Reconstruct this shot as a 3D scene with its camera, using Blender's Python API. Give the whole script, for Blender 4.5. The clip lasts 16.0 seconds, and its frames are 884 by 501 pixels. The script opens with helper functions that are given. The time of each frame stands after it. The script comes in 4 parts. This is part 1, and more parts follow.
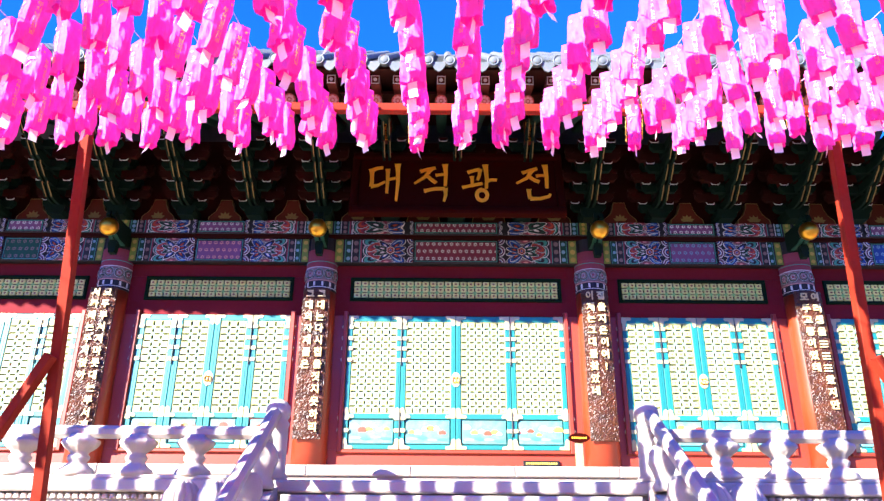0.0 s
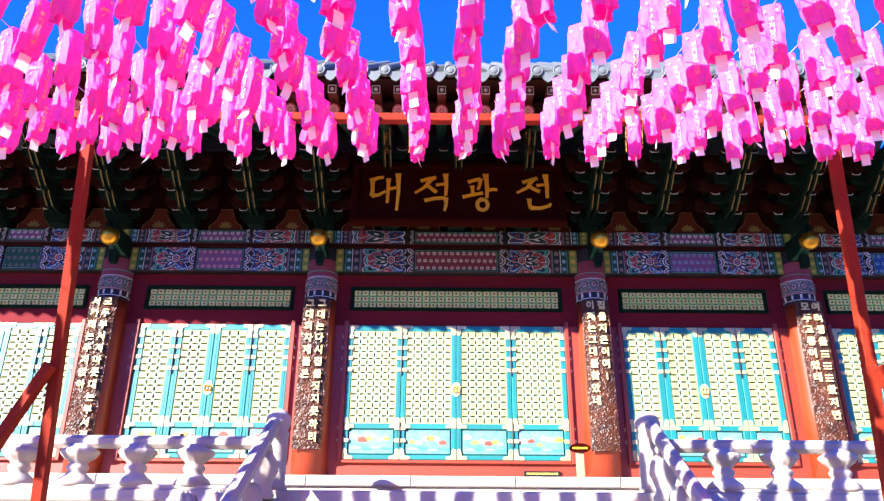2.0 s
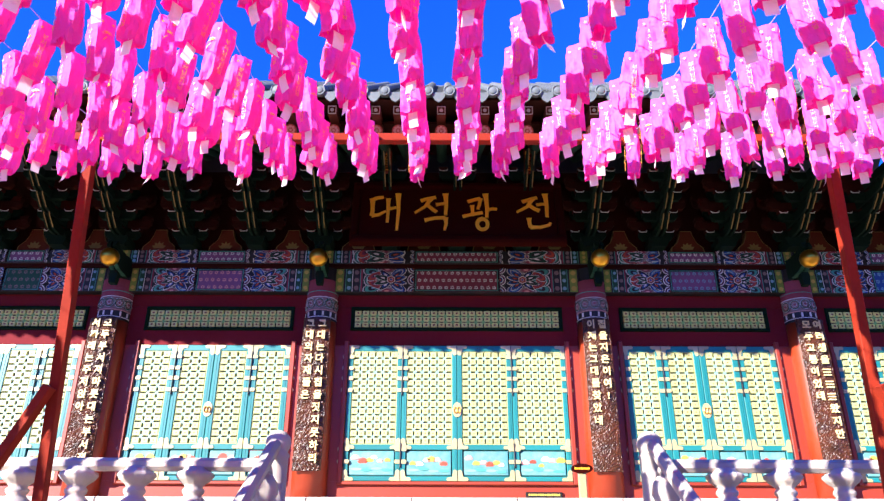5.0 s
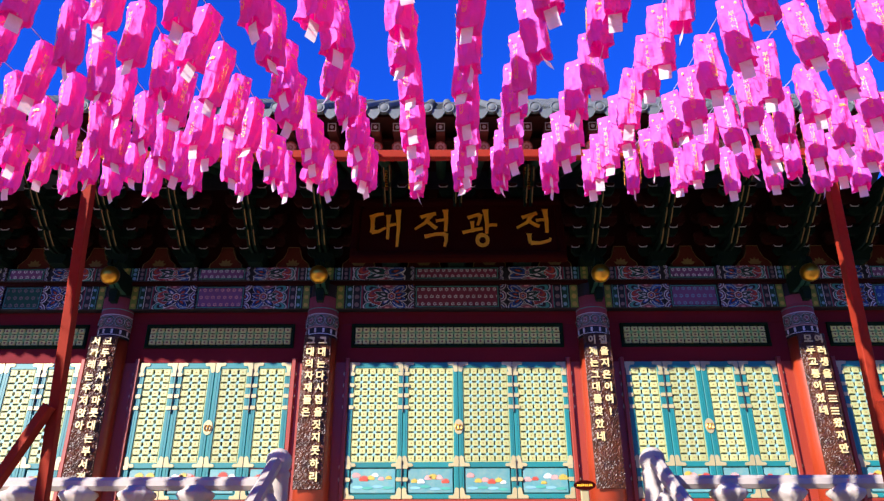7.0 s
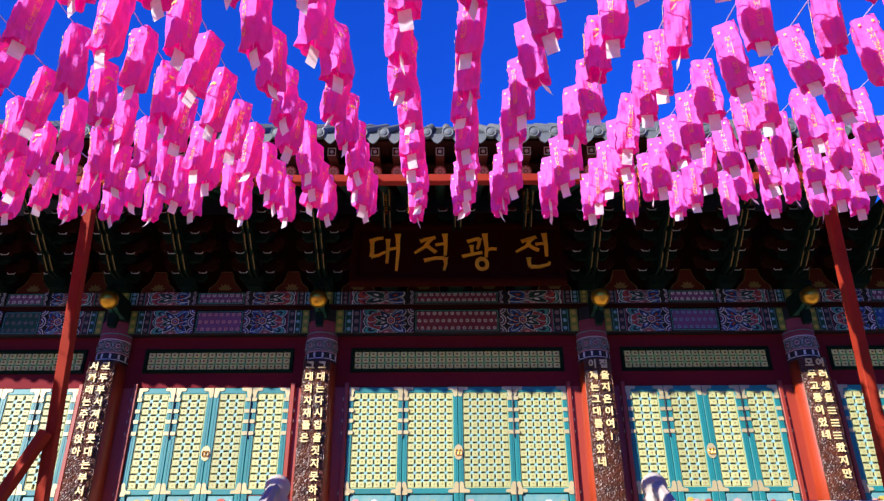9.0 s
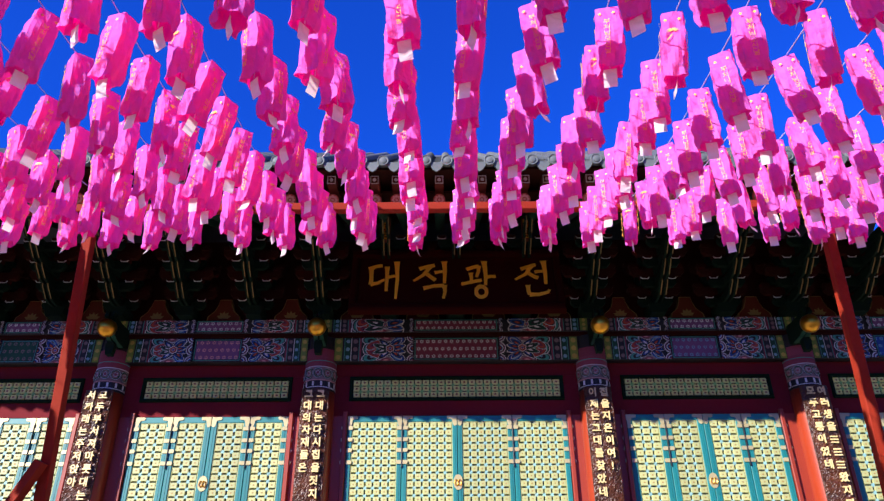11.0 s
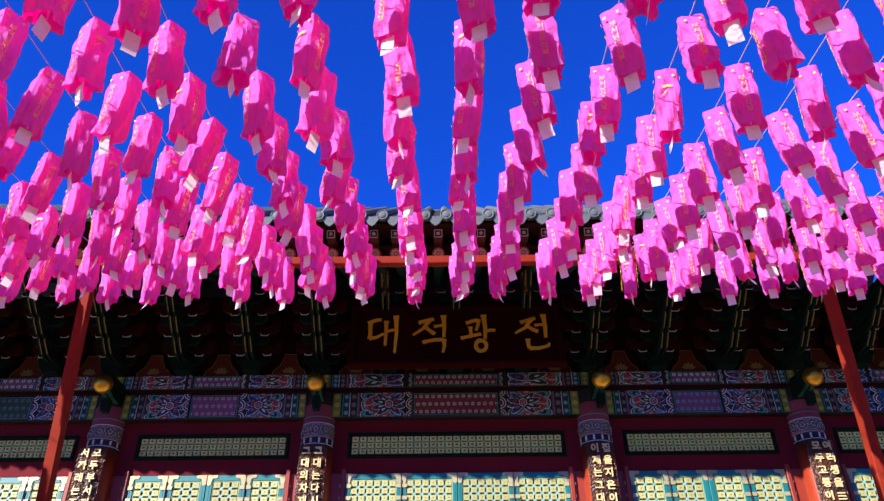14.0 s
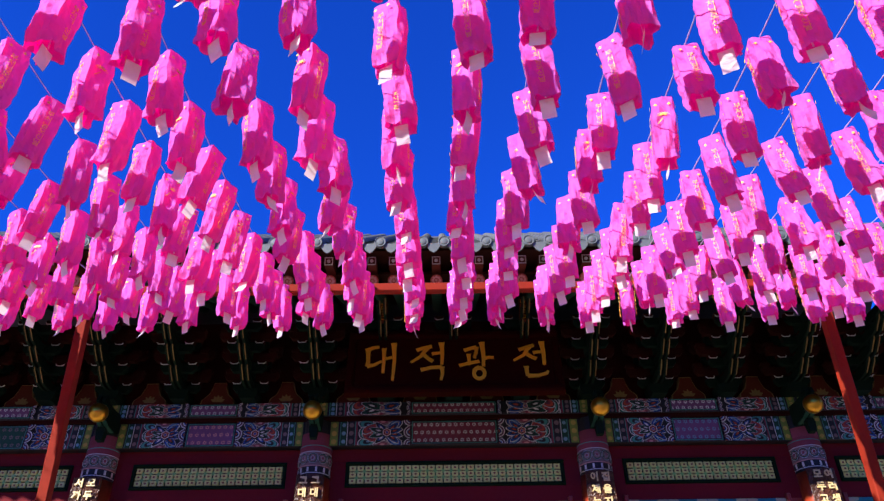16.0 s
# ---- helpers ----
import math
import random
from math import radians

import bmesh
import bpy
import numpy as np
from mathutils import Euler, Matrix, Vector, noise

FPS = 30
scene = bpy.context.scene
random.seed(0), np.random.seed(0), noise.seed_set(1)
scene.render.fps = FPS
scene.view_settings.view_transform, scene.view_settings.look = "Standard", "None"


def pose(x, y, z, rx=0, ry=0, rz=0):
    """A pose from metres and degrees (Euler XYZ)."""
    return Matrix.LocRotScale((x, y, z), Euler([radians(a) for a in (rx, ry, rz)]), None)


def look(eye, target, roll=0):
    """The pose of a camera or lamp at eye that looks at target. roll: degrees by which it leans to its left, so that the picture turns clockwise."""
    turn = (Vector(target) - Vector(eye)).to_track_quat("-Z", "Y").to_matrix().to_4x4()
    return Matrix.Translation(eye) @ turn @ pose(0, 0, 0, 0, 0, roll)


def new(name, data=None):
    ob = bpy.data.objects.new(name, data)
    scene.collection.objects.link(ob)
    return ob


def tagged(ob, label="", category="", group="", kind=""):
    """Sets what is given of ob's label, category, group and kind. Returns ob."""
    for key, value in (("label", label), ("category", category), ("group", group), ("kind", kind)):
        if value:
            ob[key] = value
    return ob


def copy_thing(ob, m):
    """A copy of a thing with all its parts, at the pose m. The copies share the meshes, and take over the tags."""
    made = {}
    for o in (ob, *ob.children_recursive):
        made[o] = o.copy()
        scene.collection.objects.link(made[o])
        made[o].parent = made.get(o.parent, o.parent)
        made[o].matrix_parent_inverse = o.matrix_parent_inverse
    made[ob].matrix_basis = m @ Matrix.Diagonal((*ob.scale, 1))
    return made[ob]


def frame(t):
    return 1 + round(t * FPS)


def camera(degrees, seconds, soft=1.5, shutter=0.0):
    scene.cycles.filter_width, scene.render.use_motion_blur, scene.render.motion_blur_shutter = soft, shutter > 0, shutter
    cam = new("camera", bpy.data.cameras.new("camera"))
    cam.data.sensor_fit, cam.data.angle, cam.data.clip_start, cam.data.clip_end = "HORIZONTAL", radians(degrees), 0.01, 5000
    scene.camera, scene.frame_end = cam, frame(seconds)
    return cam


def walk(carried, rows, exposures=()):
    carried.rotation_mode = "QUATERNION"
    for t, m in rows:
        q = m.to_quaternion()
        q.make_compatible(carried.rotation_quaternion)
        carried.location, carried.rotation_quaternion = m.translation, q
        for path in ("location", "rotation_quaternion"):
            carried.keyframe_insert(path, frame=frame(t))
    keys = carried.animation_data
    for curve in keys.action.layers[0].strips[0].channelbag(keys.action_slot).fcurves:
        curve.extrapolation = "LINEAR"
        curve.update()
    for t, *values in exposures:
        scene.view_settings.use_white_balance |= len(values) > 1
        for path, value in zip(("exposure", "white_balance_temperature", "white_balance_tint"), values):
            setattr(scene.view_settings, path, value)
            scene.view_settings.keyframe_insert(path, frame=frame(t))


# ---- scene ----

# ---- camera ----
cam = camera(61.0, 16.0, soft=1.35)
EYE = (0.0, 0.0, 1.6)
PATH = [  # seconds, tilt, lean, turn
    (0.0, 112.03, -0.37, -0.11), (1.0, 112.38, -0.40, -0.09), (2.0, 112.75, -0.41, -0.09), (3.0, 113.16, -0.40, -0.08),
    (4.0, 113.66, -0.36, -0.05), (6.5, 115.17, 0.12, 0.16), (7.0, 115.48, 0.16, 0.20), (7.5, 115.86, 0.21, 0.22),
    (8.0, 116.30, 0.23, 0.22), (8.5, 116.79, 0.26, 0.21), (9.0, 117.31, 0.26, 0.21), (11.5, 120.07, 0.34, 0.17),
    (12.0, 120.78, 0.37, 0.19), (12.5, 121.48, 0.41, 0.20), (13.0, 122.18, 0.46, 0.21), (13.5, 122.86, 0.49, 0.21),
    (14.0, 123.52, 0.53, 0.23), (14.5, 124.22, 0.58, 0.22), (15.0, 124.86, 0.63, 0.20), (15.5, 125.33, 0.68, 0.17),
    (16.0, 125.58, 0.69, 0.15)]
EXPOSURE = [(0.0, 2.45, 6500, 6), (1.0, 2.25, 6500, 6), (4.2, 2.05, 6500, 8), (6.4, 1.28, 6500, 10), (9.0, 1.0, 6500, 10), (11.5, 0.96, 6500, 10), (16.0, 0.94, 6500, 10)]
walk(cam, [(t, pose(*EYE, a, b, c)) for t, a, b, c in PATH], EXPOSURE)

# ---- sky and sun ----
SUN_SIDE, SUN_DROP = 1.06, 0.600          # metres to the right and down for each metre ahead
ELEV = math.atan(SUN_DROP / math.hypot(1, SUN_SIDE))
world = bpy.data.worlds.new("sky")
scene.world = world
world.use_nodes = True
wn = world.node_tree.nodes
sky = wn.new("ShaderNodeTexSky")
sky.sky_type = "NISHITA"
sky.sun_disc = False
sky.sun_elevation = ELEV
sky.sun_rotation = math.atan2(-SUN_SIDE, -1)
sky.air_density, sky.dust_density, sky.ozone_density = 0.75, 0.0, 6.0
wn["Background"].inputs["Strength"].default_value = 0.10
deep = wn.new("ShaderNodeMix")
deep.data_type, deep.blend_type = "RGBA", "MULTIPLY"
deep.inputs[0].default_value = 1.0
deep.inputs[7].default_value = (0.11, 0.56, 1.95, 1)
world.node_tree.links.new(sky.outputs[0], deep.inputs[6])
world.node_tree.links.new(deep.outputs[2], wn["Background"].inputs["Color"])
sun_data = bpy.data.lights.new("sun", "SUN")
sun_data.energy, sun_data.angle, sun_data.color = 5.0, radians(0.5), (1.0, 0.965, 0.93)
sun = new("sun", sun_data)
sun.matrix_world = look((0, 0, 0), (SUN_SIDE, 1, -SUN_DROP)) @ pose(0, 0, 0)


# ---- materials ----
def mat(name, base, rough=0.6, metal=0.0, second=None, fine=30.0, broad=2.0, amount=0.5, bump=0.15, spread=0.12, coat=0.0, gloss=0.5):
    """A painted, stone, wood or metal surface with grain at two scales."""
    m = bpy.data.materials.new(name)
    m.use_nodes = True
    nt = m.node_tree
    n, link = nt.nodes, nt.links.new
    b = n["Principled BSDF"]
    second = second or tuple(c * 0.6 for c in base)
    co = n.new("ShaderNodeTexCoord")
    big, small = n.new("ShaderNodeTexNoise"), n.new("ShaderNodeTexNoise")
    big.inputs["Scale"].default_value, big.inputs["Detail"].default_value = broad, 6
    small.inputs["Scale"].default_value, small.inputs["Detail"].default_value = fine, 4
    link(co.outputs["Object"], big.inputs["Vector"]), link(co.outputs["Object"], small.inputs["Vector"])
    add = n.new("ShaderNodeMath")
    add.operation = "MULTIPLY_ADD"
    link(small.outputs["Fac"], add.inputs[0])
    add.inputs[1].default_value = 0.5
    link(big.outputs["Fac"], add.inputs[2])
    ramp = n.new("ShaderNodeMapRange")
    ramp.inputs["From Min"].default_value, ramp.inputs["From Max"].default_value = 0.5, 1.05
    ramp.inputs["To Max"].default_value = amount
    link(add.outputs[0], ramp.inputs["Value"])
    mix = n.new("ShaderNodeMix")
    mix.data_type = "RGBA"
    mix.inputs[6].default_value, mix.inputs[7].default_value = (*base, 1), (*second, 1)
    link(ramp.outputs[0], mix.inputs[0])
    info, hsv, mr = n.new("ShaderNodeObjectInfo"), n.new("ShaderNodeHueSaturation"), n.new("ShaderNodeMapRange")
    mr.inputs["To Min"].default_value, mr.inputs["To Max"].default_value = 1 - spread, 1 + spread
    link(info.outputs["Random"], mr.inputs["Value"]), link(mr.outputs[0], hsv.inputs["Value"])
    link(mix.outputs[2], hsv.inputs["Color"]), link(hsv.outputs[0], b.inputs["Base Color"])
    b.inputs["Roughness"].default_value, b.inputs["Metallic"].default_value = rough, metal
    b.inputs["Coat Weight"].default_value, b.inputs["Specular IOR Level"].default_value = coat, gloss
    if bump:
        bp = n.new("ShaderNodeBump")
        bp.inputs["Strength"].default_value, bp.inputs["Distance"].default_value = bump, 0.01
        link(small.outputs["Fac"], bp.inputs["Height"]), link(bp.outputs[0], b.inputs["Normal"])
    return m


def paper(name, face, through_colour, share):
    """Thin coloured lantern paper: scatters light from its face and lets a deeper colour through."""
    m = bpy.data.materials.new(name)
    m.use_nodes = True
    nt = m.node_tree
    n, link = nt.nodes, nt.links.new
    b, out = n["Principled BSDF"], n["Material Output"]
    co, noi = n.new("ShaderNodeTexCoord"), n.new("ShaderNodeTexNoise")
    noi.inputs["Scale"].default_value, noi.inputs["Detail"].default_value, noi.inputs["Distortion"].default_value = 11, 4, 1.2
    link(co.outputs["Object"], noi.inputs["Vector"])
    info = n.new("ShaderNodeObjectInfo")
    hsv, mr = n.new("ShaderNodeHueSaturation"), n.new("ShaderNodeMapRange")
    mr.inputs["To Min"].default_value, mr.inputs["To Max"].default_value = 0.86, 1.08
    link(info.outputs["Random"], mr.inputs["Value"]), link(mr.outputs[0], hsv.inputs["Value"])
    mix = n.new("ShaderNodeMix")
    mix.data_type = "RGBA"
    mix.inputs[6].default_value, mix.inputs[7].default_value = (*face, 1), (*(c * k for c, k in zip(face, (0.86, 0.62, 0.84))), 1)
    link(noi.outputs["Fac"], mix.inputs[0]), link(mix.outputs[2], hsv.inputs["Color"])
    link(hsv.outputs[0], b.inputs["Base Color"])
    b.inputs["Roughness"].default_value, b.inputs["Specular IOR Level"].default_value = 0.6, 0.12
    bp = n.new("ShaderNodeBump")
    bp.inputs["Strength"].default_value, bp.inputs["Distance"].default_value = 0.8, 0.03
    link(noi.outputs["Fac"], bp.inputs["Height"]), link(bp.outputs[0], b.inputs["Normal"])
    tr, ms = n.new("ShaderNodeBsdfTranslucent"), n.new("ShaderNodeMixShader")
    tr.inputs["Color"].default_value = (*through_colour, 1)
    ms.inputs[0].default_value = share
    link(b.outputs[0], ms.inputs[1]), link(tr.outputs[0], ms.inputs[2]), link(ms.outputs[0], out.inputs["Surface"])
    return m


M = dict(
    pink=paper("pink_paper", (0.90, 0.28, 1.0), (1.0, 0.0, 0.20), 0.56),
    tag=paper("white_paper", (0.98, 0.98, 0.95), (0.98, 0.97, 0.92), 0.5),
    gold_print=mat("gold_print", (0.98, 0.62, 0.08), 0.5, second=(0.9, 0.4, 0.05), bump=0),
    cable=mat("white_cable", (0.55, 0.5, 0.7), 0.6, bump=0),
    maroon=mat("maroon_paint", (0.17, 0.011, 0.016), 0.7, second=(0.11, 0.007, 0.010), fine=18, broad=1.2, gloss=0.10),
    red=mat("red_paint", (0.26, 0.028, 0.010), 0.5, second=(0.19, 0.020, 0.008), fine=20, broad=1.0),
    column=mat("column_red_paint", (0.30, 0.034, 0.008), 0.42, second=(0.22, 0.02, 0.007), fine=14, broad=1.3, coat=0.1),
    steel=mat("red_oxide_steel", (0.27, 0.028, 0.012), 0.65, second=(0.15, 0.010, 0.005), fine=25, broad=2.5, gloss=0.08),
    teal=mat("teal_paint", (0.010, 0.17, 0.17), 0.45, second=(0.008, 0.13, 0.13), fine=24),
    green=mat("dark_green_paint", (0.006, 0.020, 0.008), 0.7, gloss=0.06),
    paper_back=mat("lattice_back", (0.045, 0.065, 0.06), 0.8, bump=0, gloss=0.1),
    core=mat("lattice_core", (0.34, 0.20, 0.05), 0.6, bump=0),
    core_dim=mat("transom_core", (0.22, 0.05, 0.015), 0.6, bump=0),
    petal=mat("lattice_yellow", (0.40, 0.40, 0.16), 0.5, second=(0.34, 0.38, 0.18), broad=6),
    petal_dim=mat("transom_yellow", (0.80, 0.76, 0.20), 0.5, broad=6),
    lattice=mat("lattice_cyan", (0.24, 0.44, 0.42), 0.5, broad=5),
    lattice_dim=mat("transom_green", (0.22, 0.50, 0.12), 0.5, broad=5),
    brass=mat("pale_brass_plate", (0.48, 0.40, 0.20), 0.42, 0.25, second=(0.38, 0.30, 0.14)),
    iron=mat("black_iron", (0.02, 0.02, 0.022), 0.5, 0.6),
    gold=mat("gold_leaf", (0.85, 0.42, 0.04), 0.28, 0.9, second=(0.72, 0.33, 0.03), bump=0.05, broad=8),
    gilt=mat("gilt_lettering", (1.0, 0.46, 0.03), 0.35, 0.0, second=(0.95, 0.40, 0.025), bump=0.05, coat=0.2),
    verse_gold=mat("pale_gilt_verse", (0.78, 0.60, 0.28), 0.4, 0.0, second=(0.66, 0.46, 0.17), bump=0.05),
    board=mat("sign_board", (0.030, 0.003, 0.002), 0.9, second=(0.018, 0.002, 0.001), gloss=0.02),
    hammered=mat("hammered_dark_wood", (0.016, 0.009, 0.007), 0.36, second=(0.13, 0.030, 0.007), fine=60, broad=4, amount=0.85, bump=0.6, gloss=0.4),
    stone=mat("white_granite", (0.48, 0.405, 0.345), 0.78, second=(0.37, 0.31, 0.265), fine=60, broad=1.5, bump=0.25),
    paving=mat("granite_paving", (0.14, 0.112, 0.080), 0.85, second=(0.10, 0.080, 0.060), fine=40, broad=0.6),
    tile=mat("grey_roof_tile", (0.06, 0.066, 0.068), 0.65, second=(0.12, 0.128, 0.128), fine=22, broad=3, amount=0.7),
    blue=mat("dancheong_blue", (0.03, 0.085, 0.32), 0.6, gloss=0.2),
    sky_blue=mat("dancheong_sky_blue", (0.20, 0.42, 0.50), 0.55),
    jade=mat("dancheong_jade", (0.06, 0.34, 0.26), 0.55),
    white=mat("dancheong_white", (0.74, 0.72, 0.68), 0.55),
    vermilion=mat("dancheong_vermilion", (0.50, 0.06, 0.03), 0.55),
    pinkish=mat("dancheong_pink", (0.74, 0.32, 0.28), 0.55),
    violet=mat("dancheong_violet", (0.22, 0.09, 0.20), 0.6, gloss=0.2),
    dusk=mat("dancheong_grey_mauve", (0.26, 0.17, 0.165), 0.6, gloss=0.2),
    leaf_green=mat("dancheong_olive", (0.20, 0.27, 0.05), 0.6, gloss=0.2),
    deep_green=mat("dancheong_deep_green", (0.022, 0.085, 0.055), 0.6, gloss=0.2),
    plum=mat("dancheong_plum", (0.27, 0.055, 0.085), 0.6, gloss=0.2),
    ochre=mat("dancheong_ochre", (0.52, 0.38, 0.06), 0.55),
    ink=mat("dancheong_black", (0.012, 0.012, 0.014), 0.6),
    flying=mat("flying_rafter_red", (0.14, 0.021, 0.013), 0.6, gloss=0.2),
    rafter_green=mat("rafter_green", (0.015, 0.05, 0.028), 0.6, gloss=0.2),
    # darker copies of the ochre and vermilion, with eave shade mixed into them
    dim_ochre=mat("shaded_ochre", (0.26, 0.16, 0.035), 0.6),
    dim_red=mat("shaded_vermilion", (0.12, 0.022, 0.007), 0.6, gloss=0.2),
    forest=mat("added_hill", (0.055, 0.050, 0.028), 0.9, second=(0.035, 0.045, 0.02), fine=0.4, broad=0.05),
    # brown for soffit and upper wall, darkened to carry the shade under the roof
    soffit=mat("shaded_soffit_brown", (0.040, 0.008, 0.005), 0.75, gloss=0.08),
    # bracket green taken almost to black: the deep eave shade is in the colour
    shaded_green=mat("shaded_bracket_green", (0.006, 0.018, 0.010), 0.7, gloss=0.1),
)


# ---- mesh helpers ----
def box(bm, x0, x1, y0, y1, z0, z1, m=None):
    vs = [bm.verts.new((x, y, z)) for x in (x0, x1) for y in (y0, y1) for z in (z0, z1)]
    if m is not None:
        for v in vs:
            v.co = m @ v.co
    for f in ((0, 1, 3, 2), (4, 6, 7, 5), (0, 4, 5, 1), (2, 3, 7, 6), (0, 2, 6, 4), (1, 5, 7, 3)):
        bm.faces.new([vs[i] for i in f])
    return vs


def chamfer_box(bm, x0, x1, y0, y1, z0, z1, c=0.01, m=None):
    """A box whose front edges (towards -y) are worn off."""
    ring = lambda y, k: [bm.verts.new((x, y, z)) for x, z in ((x0 + k, z0 + k), (x1 - k, z0 + k), (x1 - k, z1 - k), (x0 + k, z1 - k))]
    a, b, d = ring(y1, 0), ring(y0 + c, 0), ring(y0, c)
    if m is not None:
        for v in a + b + d:
            v.co = m @ v.co
    for p, q in ((a, b), (b, d)):
        for i in range(4):
            j = (i + 1) % 4
            bm.faces.new((p[i], p[j], q[j], q[i]))
    bm.faces.new(d), bm.faces.new(a[::-1])


def prism(bm, pts, y0, y1, m=None):
    """A flat shape given in x, z, from y1 at the back to y0 in front."""
    a = [bm.verts.new((x, y0, z)) for x, z in pts]
    b = [bm.verts.new((x, y1, z)) for x, z in pts]
    if m is not None:
        for v in a + b:
            v.co = m @ v.co
    bm.faces.new(a), bm.faces.new(b[::-1])
    for i in range(len(pts)):
        j = (i + 1) % len(pts)
        bm.faces.new((a[j], a[i], b[i], b[j]))


def lathe(bm, profile, n=20, flute=None, at=(0, 0, 0), m=None):
    """Turns (radius, height) rows about z; flute(angle, height) scales the radius."""
    rings = []
    for r, z in profile:
        ring = []
        for i in range(n):
            a = 2 * math.pi * i / n
            k = flute(a, z) if flute else 1
            co = Vector((at[0] + r * k * math.cos(a), at[1] + r * k * math.sin(a), at[2] + z))
            ring.append(bm.verts.new(m @ co if m is not None else co))
        rings.append(ring)
    for p, q in zip(rings, rings[1:]):
        for i in range(n):
            j = (i + 1) % n
            bm.faces.new((p[i], p[j], q[j], q[i]))
    bm.faces.new(rings[0][::-1]), bm.faces.new(rings[-1])


def tube(bm, a, b, r, n=8):
    """A round bar from a to b."""
    a, b = Vector(a), Vector(b)
    m = Matrix.Translation(a) @ (b - a).to_track_quat("Z", "Y").to_matrix().to_4x4()
    lathe(bm, [(r, 0), (r, (b - a).length)], n, m=m)


def bar(bm, a, b, w, c=0.006):
    """A square tube of width w from a to b with eased edges."""
    a, b = Vector(a), Vector(b)
    m = Matrix.Translation(a) @ (b - a).to_track_quat("Z", "Y").to_matrix().to_4x4() @ pose(0, 0, 0)
    h = w / 2
    pts = [(h - c, -h), (h, -h + c), (h, h - c), (h - c, h), (-h + c, h), (-h, h - c), (-h, -h + c), (-h + c, -h)]
    L = (b - a).length
    lo = [bm.verts.new(m @ Vector((x, y, 0))) for x, y in pts]
    hi = [bm.verts.new(m @ Vector((x, y, L))) for x, y in pts]
    for i in range(8):
        j = (i + 1) % 8
        bm.faces.new((lo[i], lo[j], hi[j], hi[i]))
    bm.faces.new(lo[::-1]), bm.faces.new(hi)


def part(name, bm, material, parent=None, label="", smooth=False):
    bmesh.ops.recalc_face_normals(bm, faces=bm.faces)
    me = bpy.data.meshes.new(name)
    bm.to_mesh(me)
    bm.free()
    if smooth:
        for p in me.polygons:
            p.use_smooth = True
    return share(name, me, material, parent, label)


def share(name, me, material, parent=None, label="", m=None):
    """An object on a mesh that others may use too."""
    if not me.materials:
        me.materials.append(M[material])
    ob = new(name, me)
    if parent is not None:
        ob.parent = parent
    if m is not None:
        ob.matrix_basis = m
    return tagged(ob, label)


def made(name, fill, material):
    """A mesh from a function that fills a bmesh."""
    bm = bmesh.new()
    fill(bm)
    bmesh.ops.recalc_face_normals(bm, faces=bm.faces)
    me = bpy.data.meshes.new(name)
    bm.to_mesh(me)
    bm.free()
    me.materials.append(M[material])
    return me


def thing(name, m, label, category, group="", kind=""):
    ob = new(name)
    ob.empty_display_size = 0.1
    ob.matrix_basis = m
    return tagged(ob, label, category, group, kind)


def structure(name, bm, material, label, category):
    return tagged(part(name, bm, material), label, category, kind="structure")


def letters(text, size, depth, material, name="lettering", weight=0.0):
    """A mesh of the words, standing in x and z, facing -y, centred."""
    cu = bpy.data.curves.new(name, "FONT")
    cu.body, cu.size, cu.extrude, cu.align_x, cu.align_y = text, size, depth, "CENTER", "CENTER"
    cu.offset, cu.resolution_u = weight, 2
    ob = new("lettering_source", cu)
    me = bpy.data.meshes.new_from_object(ob.evaluated_get(bpy.context.evaluated_depsgraph_get()))
    bpy.data.objects.remove(ob)
    me.transform(pose(0, 0, 0, 90))
    me.name = name
    me.materials.clear()
    me.materials.append(M[material])
    return me


# ---- ground, terrace, stairs ----
X0 = 0.23                      # middle of the hall
WALL = 12.0                    # front face of the hall's wall
bm = bmesh.new()
box(bm, -400, 400, -400, 600, -0.5, 0)
structure("ground", bm, "paving", "grey granite paved temple courtyard", "ground")
bm = bmesh.new()
box(bm, -14, 14.5, 9.12, 24, 0, 2.24)
structure("terrace_1", bm, "stone", "white granite lower terrace under the hall", "terrace")
bm = bmesh.new()
chamfer_box(bm, -14, 14.5, 9.0, 24, 2.244, 2.385, 0.02)
structure("terrace_2", bm, "stone", "white granite coping slab of the terrace", "terrace")
bm = bmesh.new()
box(bm, -13, 13.5, 10.46, 23, 2.387, 2.56)
structure("terrace_3", bm, "stone", "white granite stone base of the hall", "terrace")
SLAB = made("slab", lambda bm: chamfer_box(bm, 0, 1.394, 10.4, 23, 2.562, 2.7, 0.015), "stone")
slabs = tagged(new("terrace_4"), "white granite floor slabs round the hall", "terrace", kind="structure")
for i in range(19):
    share("slab", SLAB, "stone", slabs, "", Matrix.Translation((-13 + i * 1.4, 0, 0)))
for k in range(12):
    bm = bmesh.new()
    chamfer_box(bm, X0 - 2.0, X0 + 2.0, 8.99 - 0.3 * (k + 1), 8.998 - 0.3 * k, 0, 2.2 - 0.18 * k, 0.012)
    tagged(part("stair_step", bm, "stone"), "white granite step leading up to the terrace", "step", "stone steps", "structure")

